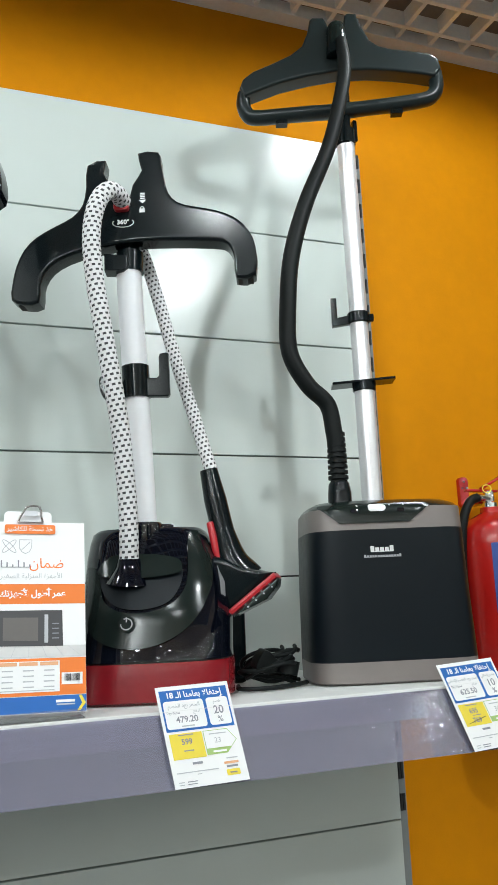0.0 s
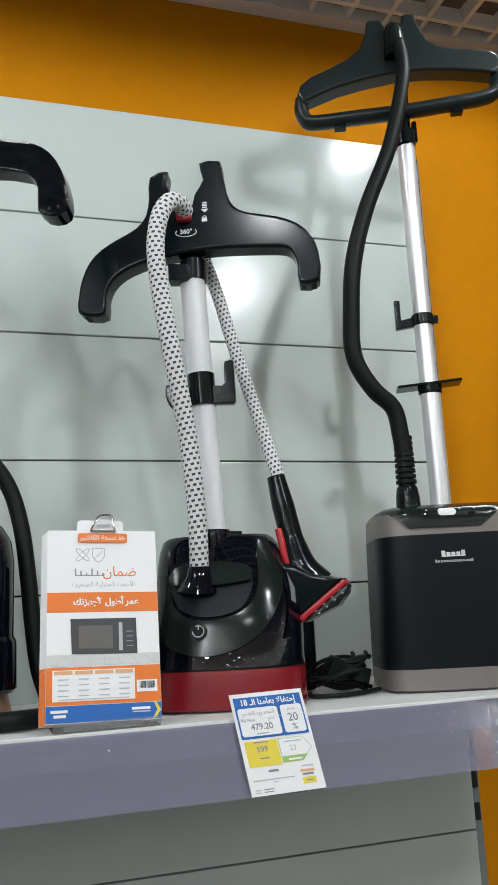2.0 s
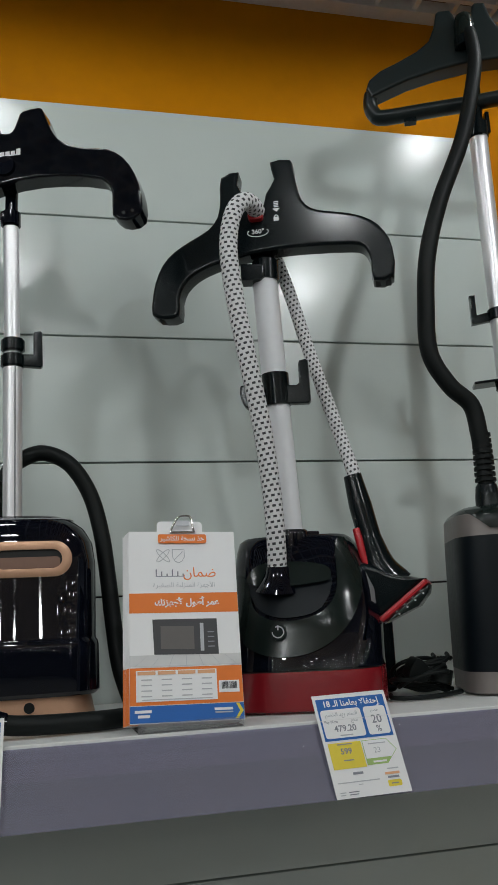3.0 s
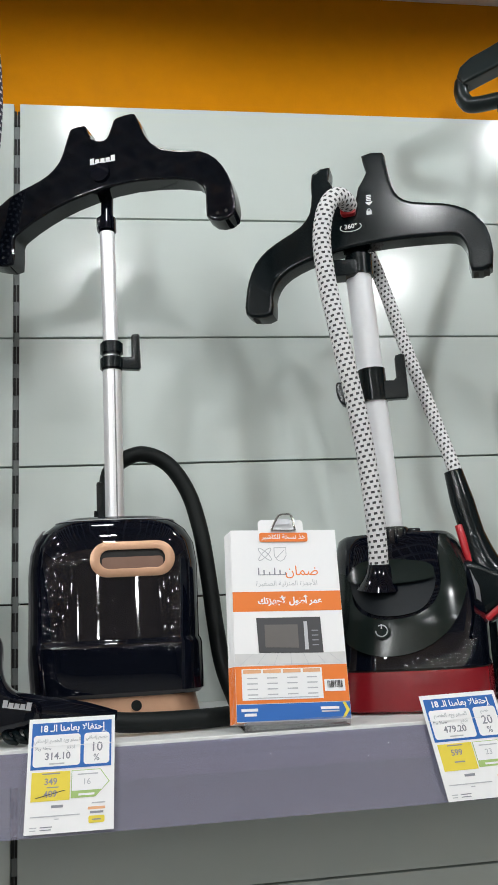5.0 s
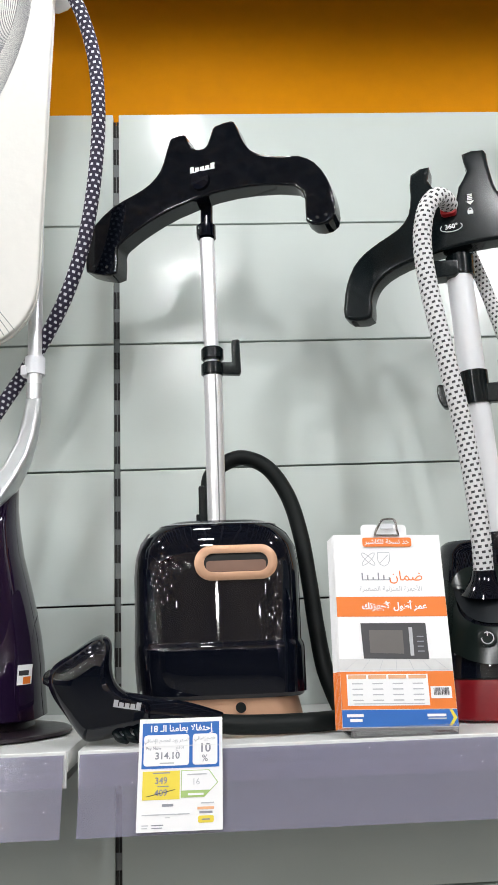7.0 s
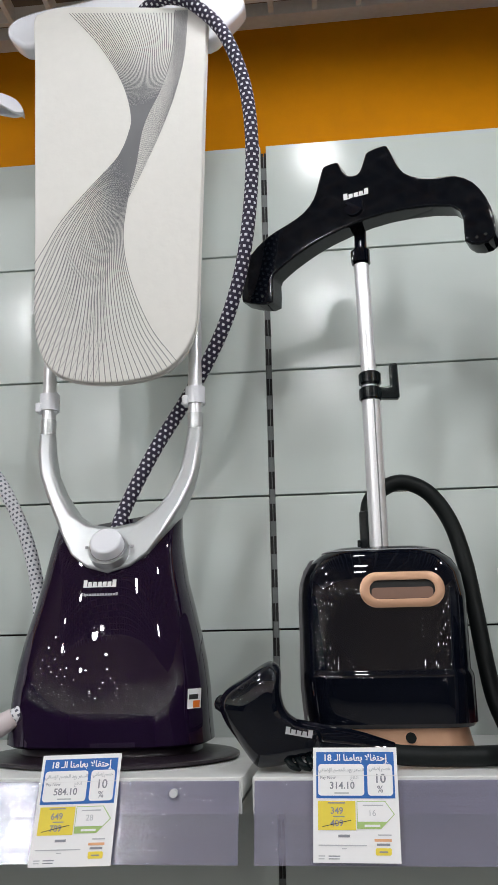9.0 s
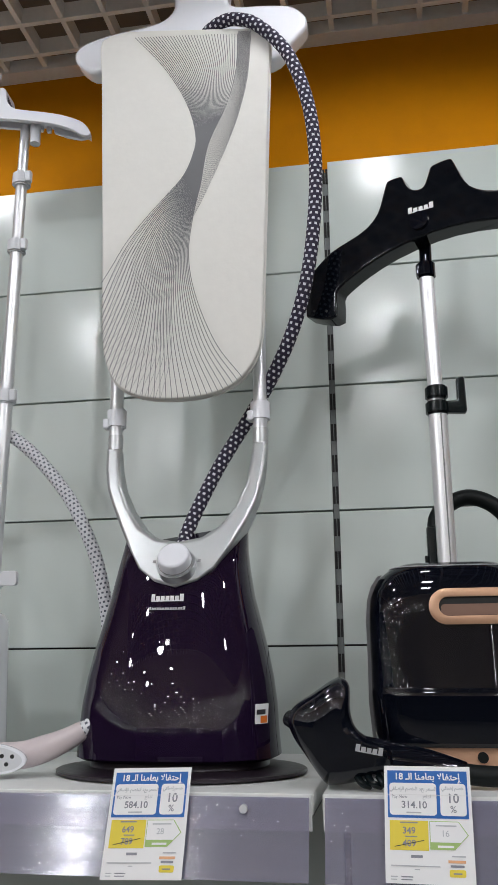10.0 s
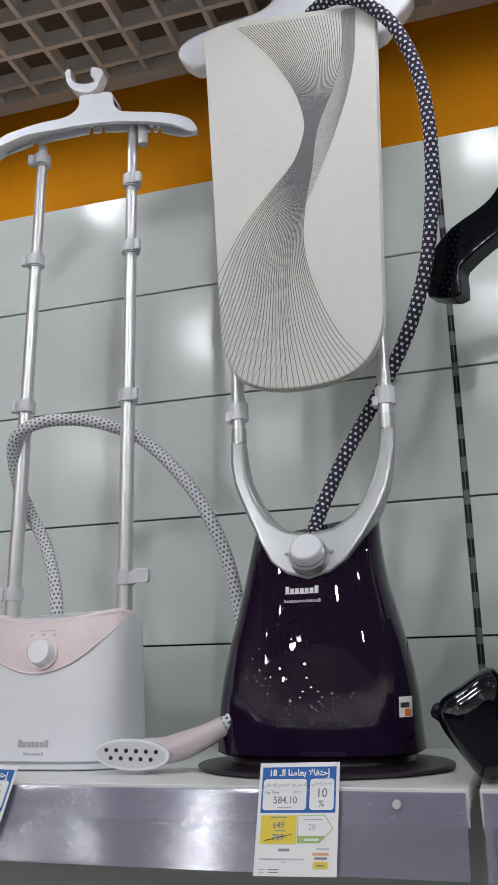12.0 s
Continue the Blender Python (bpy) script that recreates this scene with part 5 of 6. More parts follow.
    lip = [(-0.204, 2.522), (-0.14, 2.542), (-0.076, 2.542), (-0.013, 2.542), (0.049, 2.537), (0.122, 2.524), (0.162, 2.514), (0.19, 2.501), (0.225, 2.481), (0.227, 2.469), (0.209, 2.467), (0.182, 2.474), (0.155, 2.486), (0.153, 2.498), (0.148, 2.499), (0.147, 2.488), (0.139, 2.489), (0.137, 2.502), (0.132, 2.503), (0.13, 2.492), (0.086, 2.5), (0.034, 2.508), (0.032, 2.521), (0.027, 2.522), (0.026, 2.509), (0.009, 2.509), (0.007, 2.524), (0.002, 2.524), (-0.001, 2.51), (-0.083, 2.508), (-0.114, 2.504), (-0.118, 2.517), (-0.124, 2.517), (-0.126, 2.505), (-0.185, 2.492), (-0.202, 2.494), (-0.215, 2.425), (-0.262, 2.412), (-0.266, 2.425), (-0.225, 2.455)]
    hanger = part("hanger", moved(slab(smooth2d(band, 3), -0.034, -0.024, 0.0022, 2), g), WHITE_PLASTIC, st, "white plastic clothes hanger")
    ridge = [(-0.268, 2.436), *band[-2:], *band[:17]]
    part("crown", moved(slab(ridge + [(s, z - 0.007) for s, z in reversed(ridge)], -0.0275, 0.013, 0.001, 1), g), WHITE_PLASTIC, hanger)
    part("notched_lip", moved(slab(lip, 0.005, 0.012, 0.0008, 1), g), WHITE_PLASTIC, hanger)
    part("hanger_stub", moved(rod((0.12, -0.006, 2.502), (0.121, -0.006, 2.455), 0.0100, 20), g), GREY_CLAMP, hanger, "pale grey tube stub")
    # open cradle on top of the hanger
    arc = [(-0.038, 2.634), (-0.035, 2.612), (-0.027, 2.595), (-0.008, 2.581), (0.016, 2.575), (0.031, 2.582), (0.038, 2.598), (0.045, 2.616), (0.036, 2.628), (0.019, 2.632), (0.018, 2.614), (0.027, 2.599), (0.008, 2.596), (-0.013, 2.602), (-0.024, 2.614), (-0.027, 2.636), (-0.033, 2.639)]
    part("nozzle_cradle", moved(slab(smooth2d(arc, 2), -0.034, -0.008, 0.001), g), WHITE_PLASTIC, hanger)
    part("cradle_stem", moved(rod((0.020, -0.018, 2.545), (0.014, -0.018, 2.580), 0.016, 20, r2=0.008), g), WHITE_PLASTIC, hanger)

    path = spline([(-0.699, -0.278, 1.525), (-0.703, -0.274, 1.56), (-0.716, -0.262, 1.605), (-0.752, -0.236, 1.675), (-0.797, -0.219, 1.741), (-0.814, -0.244, 1.806), (-0.797, -0.282, 1.868), (-0.742, -0.280, 1.896), (-0.670, -0.255, 1.899), (-0.608, -0.235, 1.882), (-0.565, -0.232, 1.860), (-0.514, -0.232, 1.815), (-0.459, -0.232, 1.749), (-0.422, -0.232, 1.682), (-0.398, -0.232, 1.622), (-0.381, -0.235, 1.554),
                   (-0.371, -0.245, 1.49), (-0.362, -0.27, 1.43), (-0.352, -0.32, 1.392), (-0.356, -0.350, 1.374), (-0.372, -0.359, 1.3625)], 9)
    part("steam_hose", sweep(path, 0.0114, 22), GREY_BRAID, st, "white braided hose with grey marks")
    part("hose_socket", sweep([Vector((-0.699, -0.278, z)) for z in (1.520, 1.533, 1.540)], [0.020, 0.0175, 0.0145], 24), PINK, st)
    # steam head lying on the shelf
    head = part("steam_head", sweep(spline([(-0.367, -0.357, 1.365), (-0.394, -0.362, 1.350), (-0.428, -0.364, 1.337), (-0.460, -0.364, 1.3285), (-0.495, -0.364, 1.3265)], 8), [0.0140 + 0.00038 * i if i < 16 else 0.02 for i in range(33)], 24, flat=1.0), shader("mauve_grey_plastic", (0.56, 0.49, 0.50), 0.35, vary=0.04), st, "mauve-grey steam head with white sole plate")
    hm = pose(-0.498, -0.402, 1.3265, 90, 3, 8)
    bm = bmesh.new()
    rings = []
    for k, (z, grow) in enumerate(((-0.022, 0.80), (-0.008, 0.98), (0.0, 1.0), (0.004, 0.985), (0.005, 0.94))):
        rings.append([Vector((0.0585 * grow * math.cos(2 * math.pi * i / 40), 0.0225 * grow * math.sin(2 * math.pi * i / 40), z)) for i in range(40)])
    plate = part("sole_plate", moved(loft(rings, bm), hm), WHITE_PLASTIC, head, "white perforated sole plate")
    part("sole_face", moved(loft([[Vector((0.053 * math.cos(2 * math.pi * i / 40), 0.0185 * math.sin(2 * math.pi * i / 40), z)) for i in range(40)] for z in (0.0045, 0.0058)]), hm), GREY_CLAMP, plate)
    for row, zz, n in ((0, 0.0055, 6), (1, -0.0055, 5)):
        for i in range(n):
            # dark disc painted as the shade in a steam hole
            part("steam_hole", moved(rod(((i - (n - 1) / 2) * 0.0152, zz, 0.0052), ((i - (n - 1) / 2) * 0.0152, zz, 0.0064), 0.0031, 12), hm), DARK, plate)
    return st


white_steamer()


# ---- price cards, brochure, extinguisher, lamps ----
def price_card(cx, cz, roll, skew, was, now, cut, months, label, old=""):
    """A paper card tucked over the price flap; roll leans it to one side."""
    y = -0.5015 - 0.28 * (1.2985 - cz)
    lean = math.degrees(math.atan(0.28))
    m = pose(cx, y, cz, 90 - lean, 0, 0) @ pose(0, 0, 0, 0, 0, roll)
    m[0][1] += skew
    card = thing("price_card", (cx, y, cz), label, "price card", "price cards")

    def rect(name, x0, x1, y0, y1, z, mat, parent, tag="", shape=None):
        out = shape or [(x0, y0), (x1, y0), (x1, y1), (x0, y1)]
        return part(name, moved(loft([[Vector((a, b, zz)) for a, b in out] for zz in (z, z + 0.0002)]), m), mat, parent, tag, smooth=False)

    caption = "السعر بعد الخصم الإضافي" if cut == "10" else "السعر بعد الخصم"
    sheet = rect("paper", -0.0525, 0.0525, -0.066, 0.066, 0.0, PAPER, card)
    z1, z2, z3 = 0.0006, 0.0010, 0.0014
    head = rect("blue_field", -0.0485, 0.0485, 0.006, 0.0605, z1, INK_BLUE, sheet, "blue printed field")
    part("heading", letters(arabic("إحتفالا بعامنا الـ 18"), 0.0108, m @ pose(0, 0.0533, z2), 0.0001, 0.0003), PAPER, head, "white Arabic heading")
    rect("now_panel", 0, 0, 0, 0, z2, PAPER, head, shape=rounded(-0.0462, 0.0108, 0.009, 0.0460, 0.004, 4))
    rect("cut_panel", 0, 0, 0, 0, z2, PAPER, head, shape=rounded(0.0150, 0.0462, 0.009, 0.0460, 0.004, 4))
    part("price", letters(now, 0.0115, m @ pose(-0.0165, 0.0205, z3), 0.0001, 0.0002), INK_GREY, head)
    part("pay_line", letters("Pay Now", 0.0052, m @ pose(-0.034, 0.030, z3), 0.0001), INK_GREY, head)
    part("pay_word", letters(arabic("ادفع"), 0.0060, m @ pose(-0.001, 0.0305, z3), 0.0001), INK_PALE, head)
    part("price_caption", letters(arabic(caption), 0.0056 if cut == "10" else 0.0068, m @ pose(-0.0175, 0.0392, z3), 0.0001, 0.0001), INK_PALE, head)
    part("cut_caption", letters(arabic("خصم إضافي" if cut == "10" else "خصم"), 0.0054, m @ pose(0.0305, 0.0405, z3), 0.0001, 0.0001), INK_PALE, head)
    rect("small_line", -0.026, -0.008, 0.0112, 0.0128, z3, INK_PALE, head)
    part("reduction", letters(cut, 0.0150, m @ pose(0.0305, 0.0285, z3), 0.0001, 0.0002), INK_GREY, head)
    part("percent", letters("%", 0.0112, m @ pose(0.0305, 0.0162, z3), 0.0001, 0.0001), INK_GREY, head)
    yel = rect("yellow_field", -0.0465, -0.0005, -0.0300, 0.0030, z1, INK_YELLOW, sheet, "yellow printed field")
    part("old_price", letters(was, 0.0105, m @ pose(-0.0235, -0.0085, z2), 0.0001, 0.0002), INK_GREY, yel)
    rect("small_line", -0.034, -0.013, 0.0000, 0.0014, z2, INK_GREY, yel)
    if old:
        part("struck_price", letters(old, 0.0105, m @ pose(-0.0235, -0.0225, z2), 0.0001, 0.0002), INK_GREY, yel)
        part("strike", moved(box(-0.018, 0.018, -0.0004, 0.0004, z2, z2 + 0.0004), m @ pose(-0.0235, -0.0225, 0, 0, 0, 12)), INK_DARK, yel)
        rect("small_line", -0.028, -0.014, -0.0155, -0.0143, z2, INK_GREY, yel)
    else:
        rect("small_line", -0.030, -0.016, -0.0205, -0.0190, z2, INK_GREY, yel)
    arrow = [(0.0010, -0.0285), (0.0300, -0.0285), (0.0470, -0.0120), (0.0360, 0.0030), (0.0010, 0.0030)]
    arr = rect("arrow_field", 0, 0, 0, 0, z1, INK_GREEN, sheet, shape=arrow)
    rect("arrow_inside", 0, 0, 0, 0, z2, PAPER, arr, shape=[(0.0018, -0.0205), (0.0372, -0.0205), (0.0458, -0.0120), (0.0354, 0.0022), (0.0018, 0.0022)])
    part("instalment", letters(months, 0.0100, m @ pose(0.0195, -0.0110, z3), 0.0001), INK_PALE, arr)
    rect("small_line", 0.0085, 0.0330, -0.0028, -0.0014, z3, INK_PALE, arr)
    rect("small_line", 0.0100, 0.0290, -0.0262, -0.0238, z2, PAPER, arr)
    rect("maker_line", -0.022, -0.008, -0.0380, -0.0350, z1, INK_GREY, sheet)
    rect("small_line", -0.046, 0.012, -0.0475, -0.0462, z1, INK_PALE, sheet)
    rect("small_line", -0.018, -0.012, -0.0510, -0.0500, z1, INK_PALE, sheet)
    rect("small_line", 0.026, 0.042, -0.0360, -0.0345, z1, INK_PALE, sheet)
    rect("salmon_line", 0.0215, 0.042, -0.0425, -0.0395, z1, INK_PEACH, sheet)
    rect("small_line", 0.024, 0.040, -0.0470, -0.0445, z1, INK_GREY, sheet)
    rect("yellow_badge", 0, 0, 0, 0, z1, INK_YELLOW, sheet, shape=rounded(0.0225, 0.0415, -0.0575, -0.0495, 0.002, 4))
    rect("small_line", 0.027, 0.037, -0.0545, -0.0530, z2, INK_GREY, sheet)
    rect("small_line", -0.046, -0.038, -0.0592, -0.0580, z1, INK_PALE, sheet)
    rect("small_line", -0.034, -0.020, -0.0592, -0.0580, z1, INK_GREY, sheet)
    rect("small_line", -0.046, -0.039, -0.0622, -0.0611, z1, INK_PALE, sheet)
    rect("small_line", -0.034, -0.021, -0.0622, -0.0611, z1, INK_GREY, sheet)
    rect("tape_line", -0.0515, 0.0515, 0.0320, 0.0326, 0.0018, LOGO_WHITE, sheet)
    return card


price_card(0.6460, 1.2675, 1.0, -0.10, "599", "479.20", "20", "23", "white and blue price card, 20 percent off, tilted")
price_card(1.1060, 1.2690, 3.0, -0.20, "695", "625.50", "10", "30", "white and blue price card, 10 percent off, tilted far", "769")
price_card(0.1325, 1.2695, -0.3, 0.02, "349", "314.10", "10", "16", "white and blue price card, 10 percent off, hanging straight", "409")
price_card(-0.2215, 1.2640, 1.5, 0.055, "649", "584.10", "10", "28", "white and blue price card, 10 percent off, leaning slightly", "789")
price_card(-0.6950, 1.2580, -2.0, 0.15, "599", "479.20", "20", "23", "white and blue price card, 20 percent off, leaning")


def brochure_stand():
    """Leaflet pad on a clip, leaning in a clear stand."""
    lo, hi = Vector((0.419, -0.480, 1.3085)), Vector((0.429, -0.420, 1.565))
    up = (hi - lo).normalized()
    across = Vector((1, 0.0, -0.03)).normalized()
    out = across.cross(up).normalized()
    mid = (lo + hi) / 2
    m = Matrix((( across.x, up.x, out.x, mid.x), (across.y, up.y, out.y, mid.y), (across.z, up.z, out.z, mid.z), (0, 0, 0, 1)))
    hh, hw = (hi - lo).length / 2, 0.0765
    st = thing("brochure_pad", (0.42, -0.45, 1.2985), "white and orange warranty leaflet pad clipped in clear stand", "brochure")

    def rect(name, x0, x1, y0, y1, z, mat, parent, tag="", shape=None, thick=0.0002):
        outl = shape or [(x0, y0), (x1, y0), (x1, y1), (x0, y1)]
        return part(name, moved(loft([[Vector((a, b, zz)) for a, b in outl] for zz in (z, z + thick)]), m), mat, parent, tag, smooth=False)

    page = rect("front_page", -hw, hw, -hh, hh, 0, PAPER, st, thick=0.0008)
    for k in range(1, 6):
        d = 0.0015 * k
        leaf = rect("leaf", -hw - d, hw - d * 1.2, -hh - 0.0004 * k, hh - 0.001 * k, -0.0022 * k, PAPER, st, thick=0.0008)
        rect("leaf_edge", -hw - d, -hw - d + 0.0165, -hh - 0.0003 * k, -hh + 0.072, -0.0022 * k + 0.0009, INK_ORANGE, leaf)
    z1, z2, z3 = 0.0010, 0.0014, 0.0018
    y = lambda f: hh - 2 * hh * f
    band = rect("orange_band", -hw + 0.0003, hw - 0.0003, y(0.447), y(0.342), z1, INK_ORANGE, page, "orange band with white Arabic line")
    part("band_text", letters(arabic("عمر أطول لأجهزتك"), 0.0122, m @ pose(0.004, y(0.393), z2), 0.0001, 0.0004), PAPER, band)
    rect("photo_ground", -hw + 0.0003, hw - 0.0003, y(0.725), y(0.452), z1, PAPER, page)
    floor_part = rect("photo_floor", -hw + 0.0003, hw - 0.0003, y(0.722), y(0.665), z2, shader("leaflet_pale_grey", (0.66, 0.66, 0.66), 0.6), page)
    for i in range(7):
        a = -0.07 + 0.0233 * i
        rect("floor_joint", 0, 0, 0, 0, z3, INK_PALE, floor_part, shape=[(a * 1.0, y(0.722)), (a + 0.0006, y(0.722)), (a * 0.75 + 0.0006, y(0.668)), (a * 0.75, y(0.668))])
    oven = rect("oven_picture", 0, 0, 0, 0, z3, shader("picture_dark_grey", (0.055, 0.055, 0.06), 0.5), page, "printed picture of a dark microwave oven", shape=[(-0.043, y(0.663)), (0.0455, y(0.668)), (0.0445, y(0.482)), (-0.045, y(0.482))])
    rect("oven_window", 0, 0, 0, 0, z3 + 0.0004, shader("picture_mid_grey", (0.13, 0.12, 0.115), 0.5), oven, shape=[(-0.034, y(0.635)), (0.012, y(0.64)), (0.012, y(0.520)), (-0.034, y(0.518))])
    rect("oven_handle", 0.0205, 0.0255, y(0.650), y(0.505), z3 + 0.0004, INK_PALE, oven)
    for i in range(4):
        rect("oven_key", 0.031, 0.040, y(0.555 + 0.025 * i), y(0.550 + 0.025 * i), z3 + 0.0004, INK_GREY, oven)
    low = rect("orange_field", -hw + 0.0003, hw - 0.0003, y(0.912), y(0.728), z1, INK_ORANGE, page, "orange field with a price table")
    table = rect("price_table", -0.068, 0.041, y(0.895), y(0.742), z2, PAPER, low)
    for i in range(4):
        rect("table_head", -0.066 + 0.027 * i, -0.042 + 0.027 * i, y(0.764), y(0.746), z3, INK_PEACH, table)
    for i in range(4):
        for j in range(4):
            rect("table_entry", -0.061 + 0.027 * i, -0.047 + 0.027 * i, y(0.791 + 0.027 * j), y(0.785 + 0.027 * j), z3, INK_PALE, table)
    rect("table_note", -0.060, 0.034, y(0.888), y(0.884), z3, INK_PALE, table)
    code = rect("barcode", 0.0435, 0.0715, y(0.862), y(0.803), z2, PAPER, low)
    rnd = random.Random(9)
    x = 0.0475
    while x < 0.0675:
        w = rnd.choice((0.0004, 0.0007, 0.0011))
        rect("bar", x, x + w, y(0.845), y(0.810), z3, INK_DARK, code)
        x += w + rnd.choice((0.0004, 0.0008))
    blue = rect("blue_band", -hw + 0.0003, hw - 0.0003, y(0.996), y(0.915), z1, INK_BLUE, page, "blue foot band")
    for i, (a, b, f) in enumerate(((-0.070, -0.048, 0.935), (-0.066, -0.050, 0.958))):
        rect("maker_mark", a, b, y(f + 0.014), y(f), z2, PAPER, blue)
    rect("number_bar", 0.036, 0.061, y(0.949), y(0.936), z2, PAPER, blue)
    rect("address_bar", 0.037, 0.061, y(0.962), y(0.955), z2, INK_PALE, blue)
    rect("yellow_chevron", 0, 0, 0, 0, z2, INK_YELLOW, blue, shape=[(0.064, y(0.993)), (0.068, y(0.993)), (0.0755, y(0.955)), (0.070, y(0.917)), (0.066, y(0.917)), (0.0705, y(0.955))])
    # headline
    part("headline", letters(arabic("ضمان"), 0.0195, m @ pose(0.0235, y(0.232), z1), 0.0001, 0.0), INK_ORANGE, page, "orange Arabic headline")
    for i in range(6):
        rect("headline_mark", -0.039 + 0.0076 * i, -0.0372 + 0.0076 * i, y(0.249), y(0.212 + 0.012 * (i % 3)), z1, INK_GREY, page)
    rect("headline_mark", -0.039, 0.001, y(0.2525), y(0.2485), z1, INK_GREY, page)
    part("subline", letters(arabic("الأجهزة المنزلية الصغيرة"), 0.0094, m @ pose(0.001, y(0.299), z1), 0.0001), INK_PALE, page, "pale grey Arabic line")
    for s in (45, -45):
        ring = [(0.0125 * math.cos(radians(a)) if abs(math.cos(radians(a))) > 0.5 else 0.0125 * math.cos(radians(a)), 0.0035 * math.sin(radians(a))) for a in range(0, 360, 20)]
        part("tool_mark", moved(sweep([Vector((a, b, 0)) for a, b in ring + ring[:1]], 0.0005, 6, up=(0, 0, 1)), m @ pose(-0.028, y(0.136), z1, 0, 0, s)), INK_PALE, page)
    shield = [(-0.0085, 0.0095), (0.0085, 0.0095), (0.0085, -0.002), (0.005, -0.008), (0.0, -0.0105), (-0.005, -0.008), (-0.0085, -0.002)]
    part("shield_mark", moved(sweep([Vector((a, b, 0)) for a, b in shield + shield[:1]], 0.0005, 6, up=(0, 0, 1)), m @ pose(-0.006, y(0.136), z1)), INK_PALE, page)
    part("shield_stroke", moved(sweep([Vector((-0.006, -0.006, 0)), Vector((0.006, 0.006, 0))], 0.0005, 6, up=(0, 0, 1)), m @ pose(-0.006, y(0.136), z1)), INK_PALE, page)
    tab = rect("back_tab", 0, 0, 0, 0, -0.004, PAPER, st, "white header tab", shape=rounded(-0.0355, 0.0305, hh - 0.02, hh + 0.017, 0.006, 5), thick=0.001)
    flag = rect("orange_flag", 0, 0, 0, 0, 0.0022, INK_ORANGE, st, "orange flag label", shape=rounded(-0.035, 0.035, hh - 0.018, hh - 0.0045, 0.003, 4), thick=0.0006)
    part("flag_text", letters(arabic("خذ نسخة للكاشير"), 0.0093, m @ pose(0.0, hh - 0.0110, 0.003), 0.0001, 0.0001), PAPER, flag, "white Arabic line")
    clip = part("clip", moved(sweep(spline([(-0.017, hh - 0.001, 0.004), (-0.015, hh + 0.004, 0.005), (-0.011, hh + 0.012, 0.006), (-0.005, hh + 0.021, 0.004), (0.006, hh + 0.023, 0.004), (0.013, hh + 0.020, 0.005), (0.015, hh + 0.006, 0.006), (0.017, hh - 0.001, 0.004)], 6), 0.0017, 10, up=(0, 0, 1)), m), CHROME, st, "bent chrome clip")
    part("clip_plate", moved(box(-0.009, 0.010, hh + 0.008, hh + 0.016, 0.0035, 0.0045, 0.0004), m), GREY_CLAMP, clip)
    part("clip_bar", moved(box(-0.018, 0.018, hh - 0.003, hh - 0.0005, 0.0030, 0.0052, 0.0004), m), CHROME, clip)
    part("stand", moved(box(-0.066, 0.074, -hh - 0.0012, hh * 0.6, -0.018, -0.016), m), ACRYLIC, st, "clear acrylic stand")
    part("stand_foot", box(0.352, 0.492, -0.486, -0.400, 1.2987, 1.3007), ACRYLIC, st, "clear acrylic foot")
    part("stand_lip", box(0.352, 0.492, -0.4905, -0.4885, 1.2992, 1.3120), ACRYLIC, st)
    return st


brochure_stand()


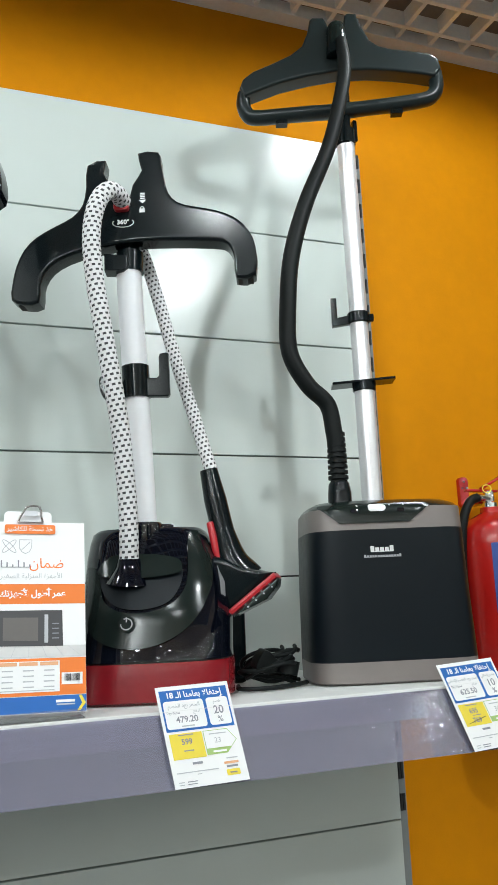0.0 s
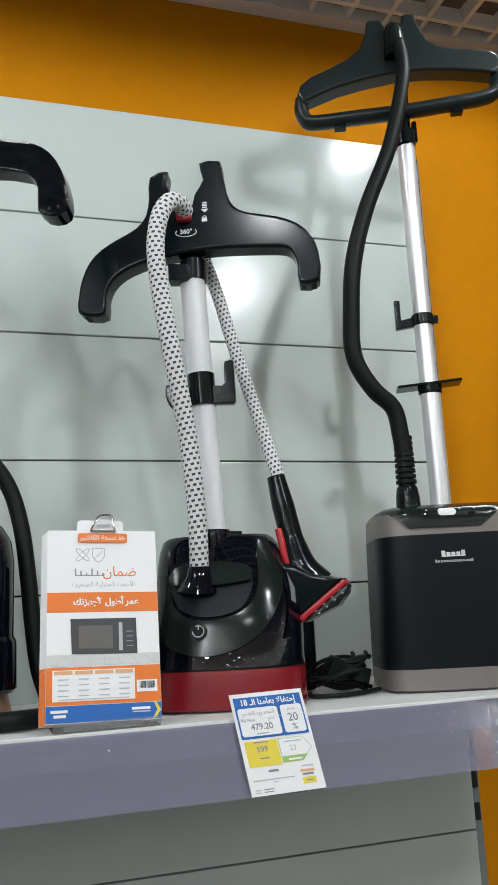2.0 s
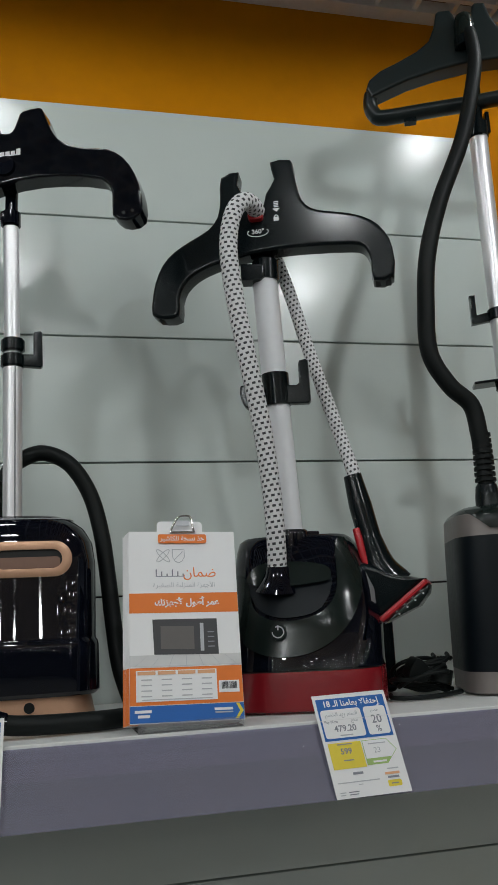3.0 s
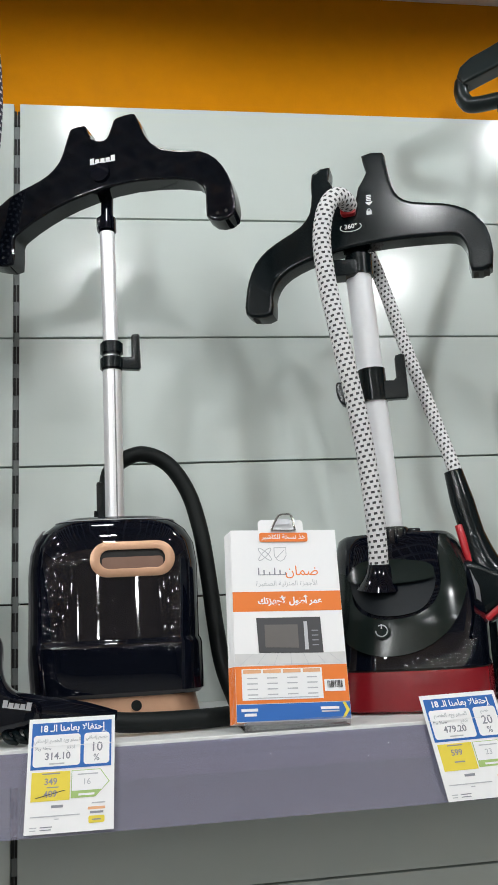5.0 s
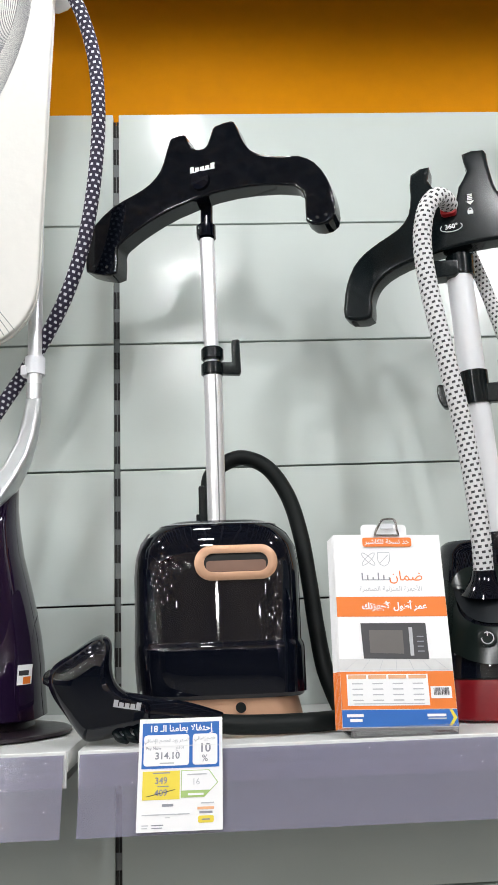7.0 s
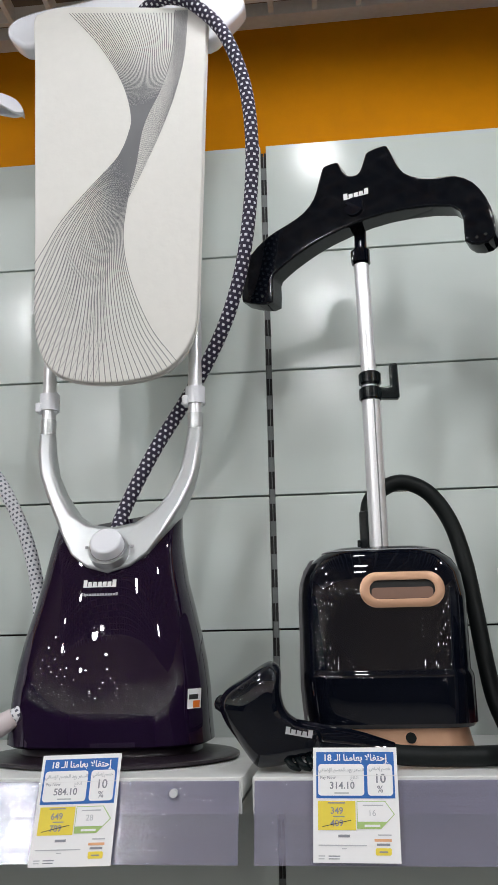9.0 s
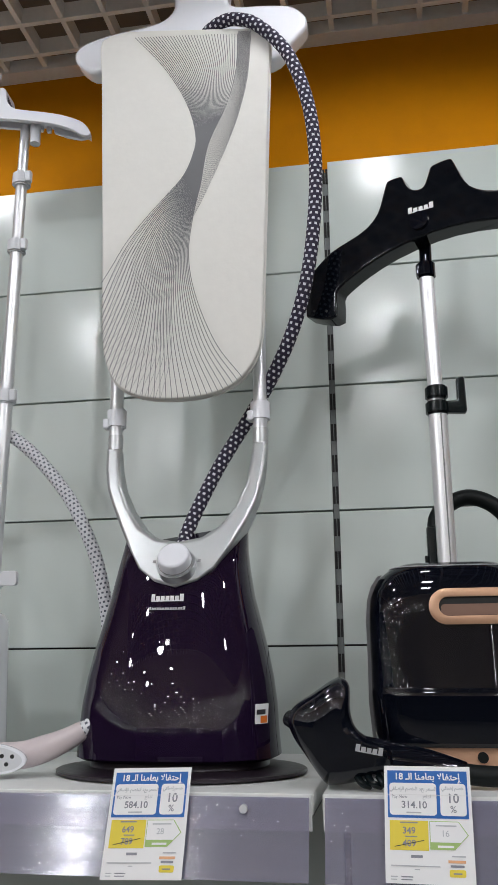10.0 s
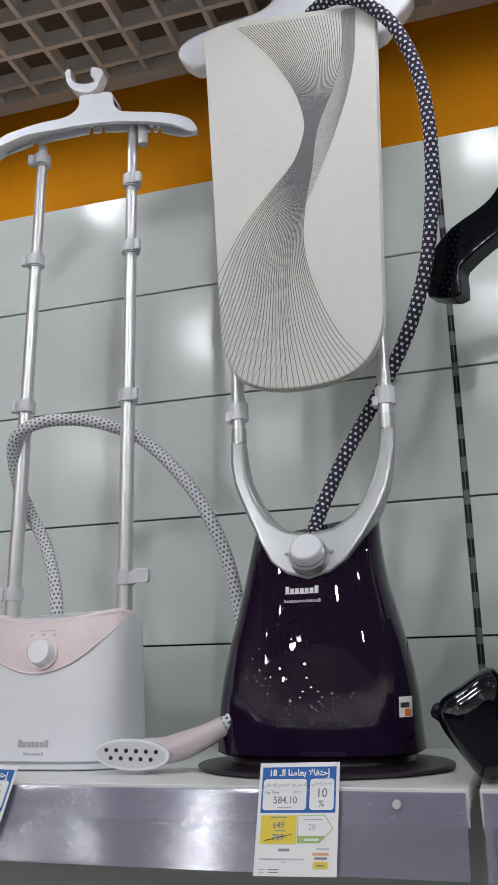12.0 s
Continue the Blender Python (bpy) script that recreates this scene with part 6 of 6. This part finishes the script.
def fire_extinguisher():
    x, y = 1.516, -0.038
    ex = thing("fire_extinguisher", (x, 0.04, 1.12), "red fire extinguisher with black hose hung on the orange wall", "fire extinguisher")
    prof = [(1.125, 0.060), (1.130, 0.076), (1.145, 0.080), (1.35, 0.080), (1.545, 0.080), (1.575, 0.076), (1.597, 0.062), (1.610, 0.040), (1.618, 0.024), (1.630, 0.022)]
    can = part("cylinder", loft([oval(x, y, z, r, r, 2, 40) for z, r in prof]), FIRE_RED, ex, "glossy red steel cylinder")
    part("label", Body([(1.20, x, y, 0.0803, 0.0803, 2), (1.56, x, y, 0.0803, 0.0803, 2)], -25).patch([(-0.022, 1.37), (0.03, 1.37), (0.03, 1.545), (-0.022, 1.545)], 0.0002, 0.0005, 0.01), FIRE_BLUE, can, "blue printed label")
    valve = part("valve", sweep([Vector((x, y, z)) for z in (1.625, 1.640, 1.644, 1.668)], [0.018, 0.018, 0.013, 0.012], 20), CHROME, ex, "chrome valve")
    part("outlet", rod((x - 0.004, y - 0.004, 1.650), (x - 0.042, y - 0.012, 1.652), 0.008, 14), CHROME, valve)
    part("safety_ring", sweep([Vector((x - 0.014 + 0.012 * math.cos(radians(a)), y - 0.014, 1.672 + 0.009 * math.sin(radians(a)))) for a in range(0, 361, 20)], 0.0012, 6, up=(0, 1, 0)), INK_YELLOW, valve, "yellow safety ring")
    part("lower_grip", moved(box(-0.055, 0.02, -0.010, 0.010, -0.003, 0.003, 0.002), pose(x, y, 1.668, 0, 4, -20)), FIRE_RED, valve, "red grip")
    part("upper_grip", moved(box(-0.02, 0.09, -0.010, 0.010, -0.003, 0.003, 0.002), pose(x, y, 1.684, 0, -28, -10)), FIRE_RED, valve, "red lever")
    part("hose", sweep(spline([(x - 0.040, y - 0.012, 1.652), (x - 0.062, y - 0.012, 1.642), (x - 0.080, y - 0.010, 1.610), (x - 0.088, y - 0.006, 1.56), (x - 0.090, y, 1.48), (x - 0.089, y, 1.36), (x - 0.088, y, 1.22)], 7), 0.0105, 16), RUBBER, ex, "black rubber hose")
    hook = part("bracket", slab(rounded(1.491, 1.516, 1.640, 1.712, 0.009, 5), 0.036, 0.0485, 0.001), FIRE_RED, ex, "red wall bracket")
    part("bracket_arm", box(1.491, 1.530, -0.03, 0.036, 1.640, 1.646, 0.001), FIRE_RED, hook)
    for dx, dz in ((0.012, 0.056), (0.006, 0.042), (0.018, 0.042)):
        part("screw", rod((1.4915 + dx, 0.036, 1.644 + dz), (1.4915 + dx, 0.0335, 1.644 + dz), 0.003, 10), CHROME, hook)
    return ex


fire_extinguisher()

# round lamps let into the ceiling, seen as glints in the glossy tanks
verts, faces = [], []
rnd = random.Random(5)
for i in range(-17, 18):
    for j in range(-2, 34):
        cx, cy, keep = 0.11 + 0.62 * i + rnd.uniform(-0.19, 0.19), -4.0 - 0.62 * j + rnd.uniform(-0.19, 0.19), rnd.random()
        if keep < 0.26 + 0.010 * j or (cy > -5.5 and -0.9 < cx < 2.6):
            continue
        r, k = rnd.uniform(0.024, 0.044), len(verts)
        verts.extend([(cx + r * math.cos(a * math.pi / 6), cy + r * math.sin(a * math.pi / 6), CEIL - 0.006) for a in range(12)])
        faces.append(tuple(range(k + 11, k - 1, -1)))
me = bpy.data.meshes.new("ceiling_lamps")
me.from_pydata(verts, [], faces)
me.materials.append(LAMP)
tagged(new("ceiling_lamps", me), "rows of small round white lamps in the shop ceiling", "ceiling lamps", kind="stuff")
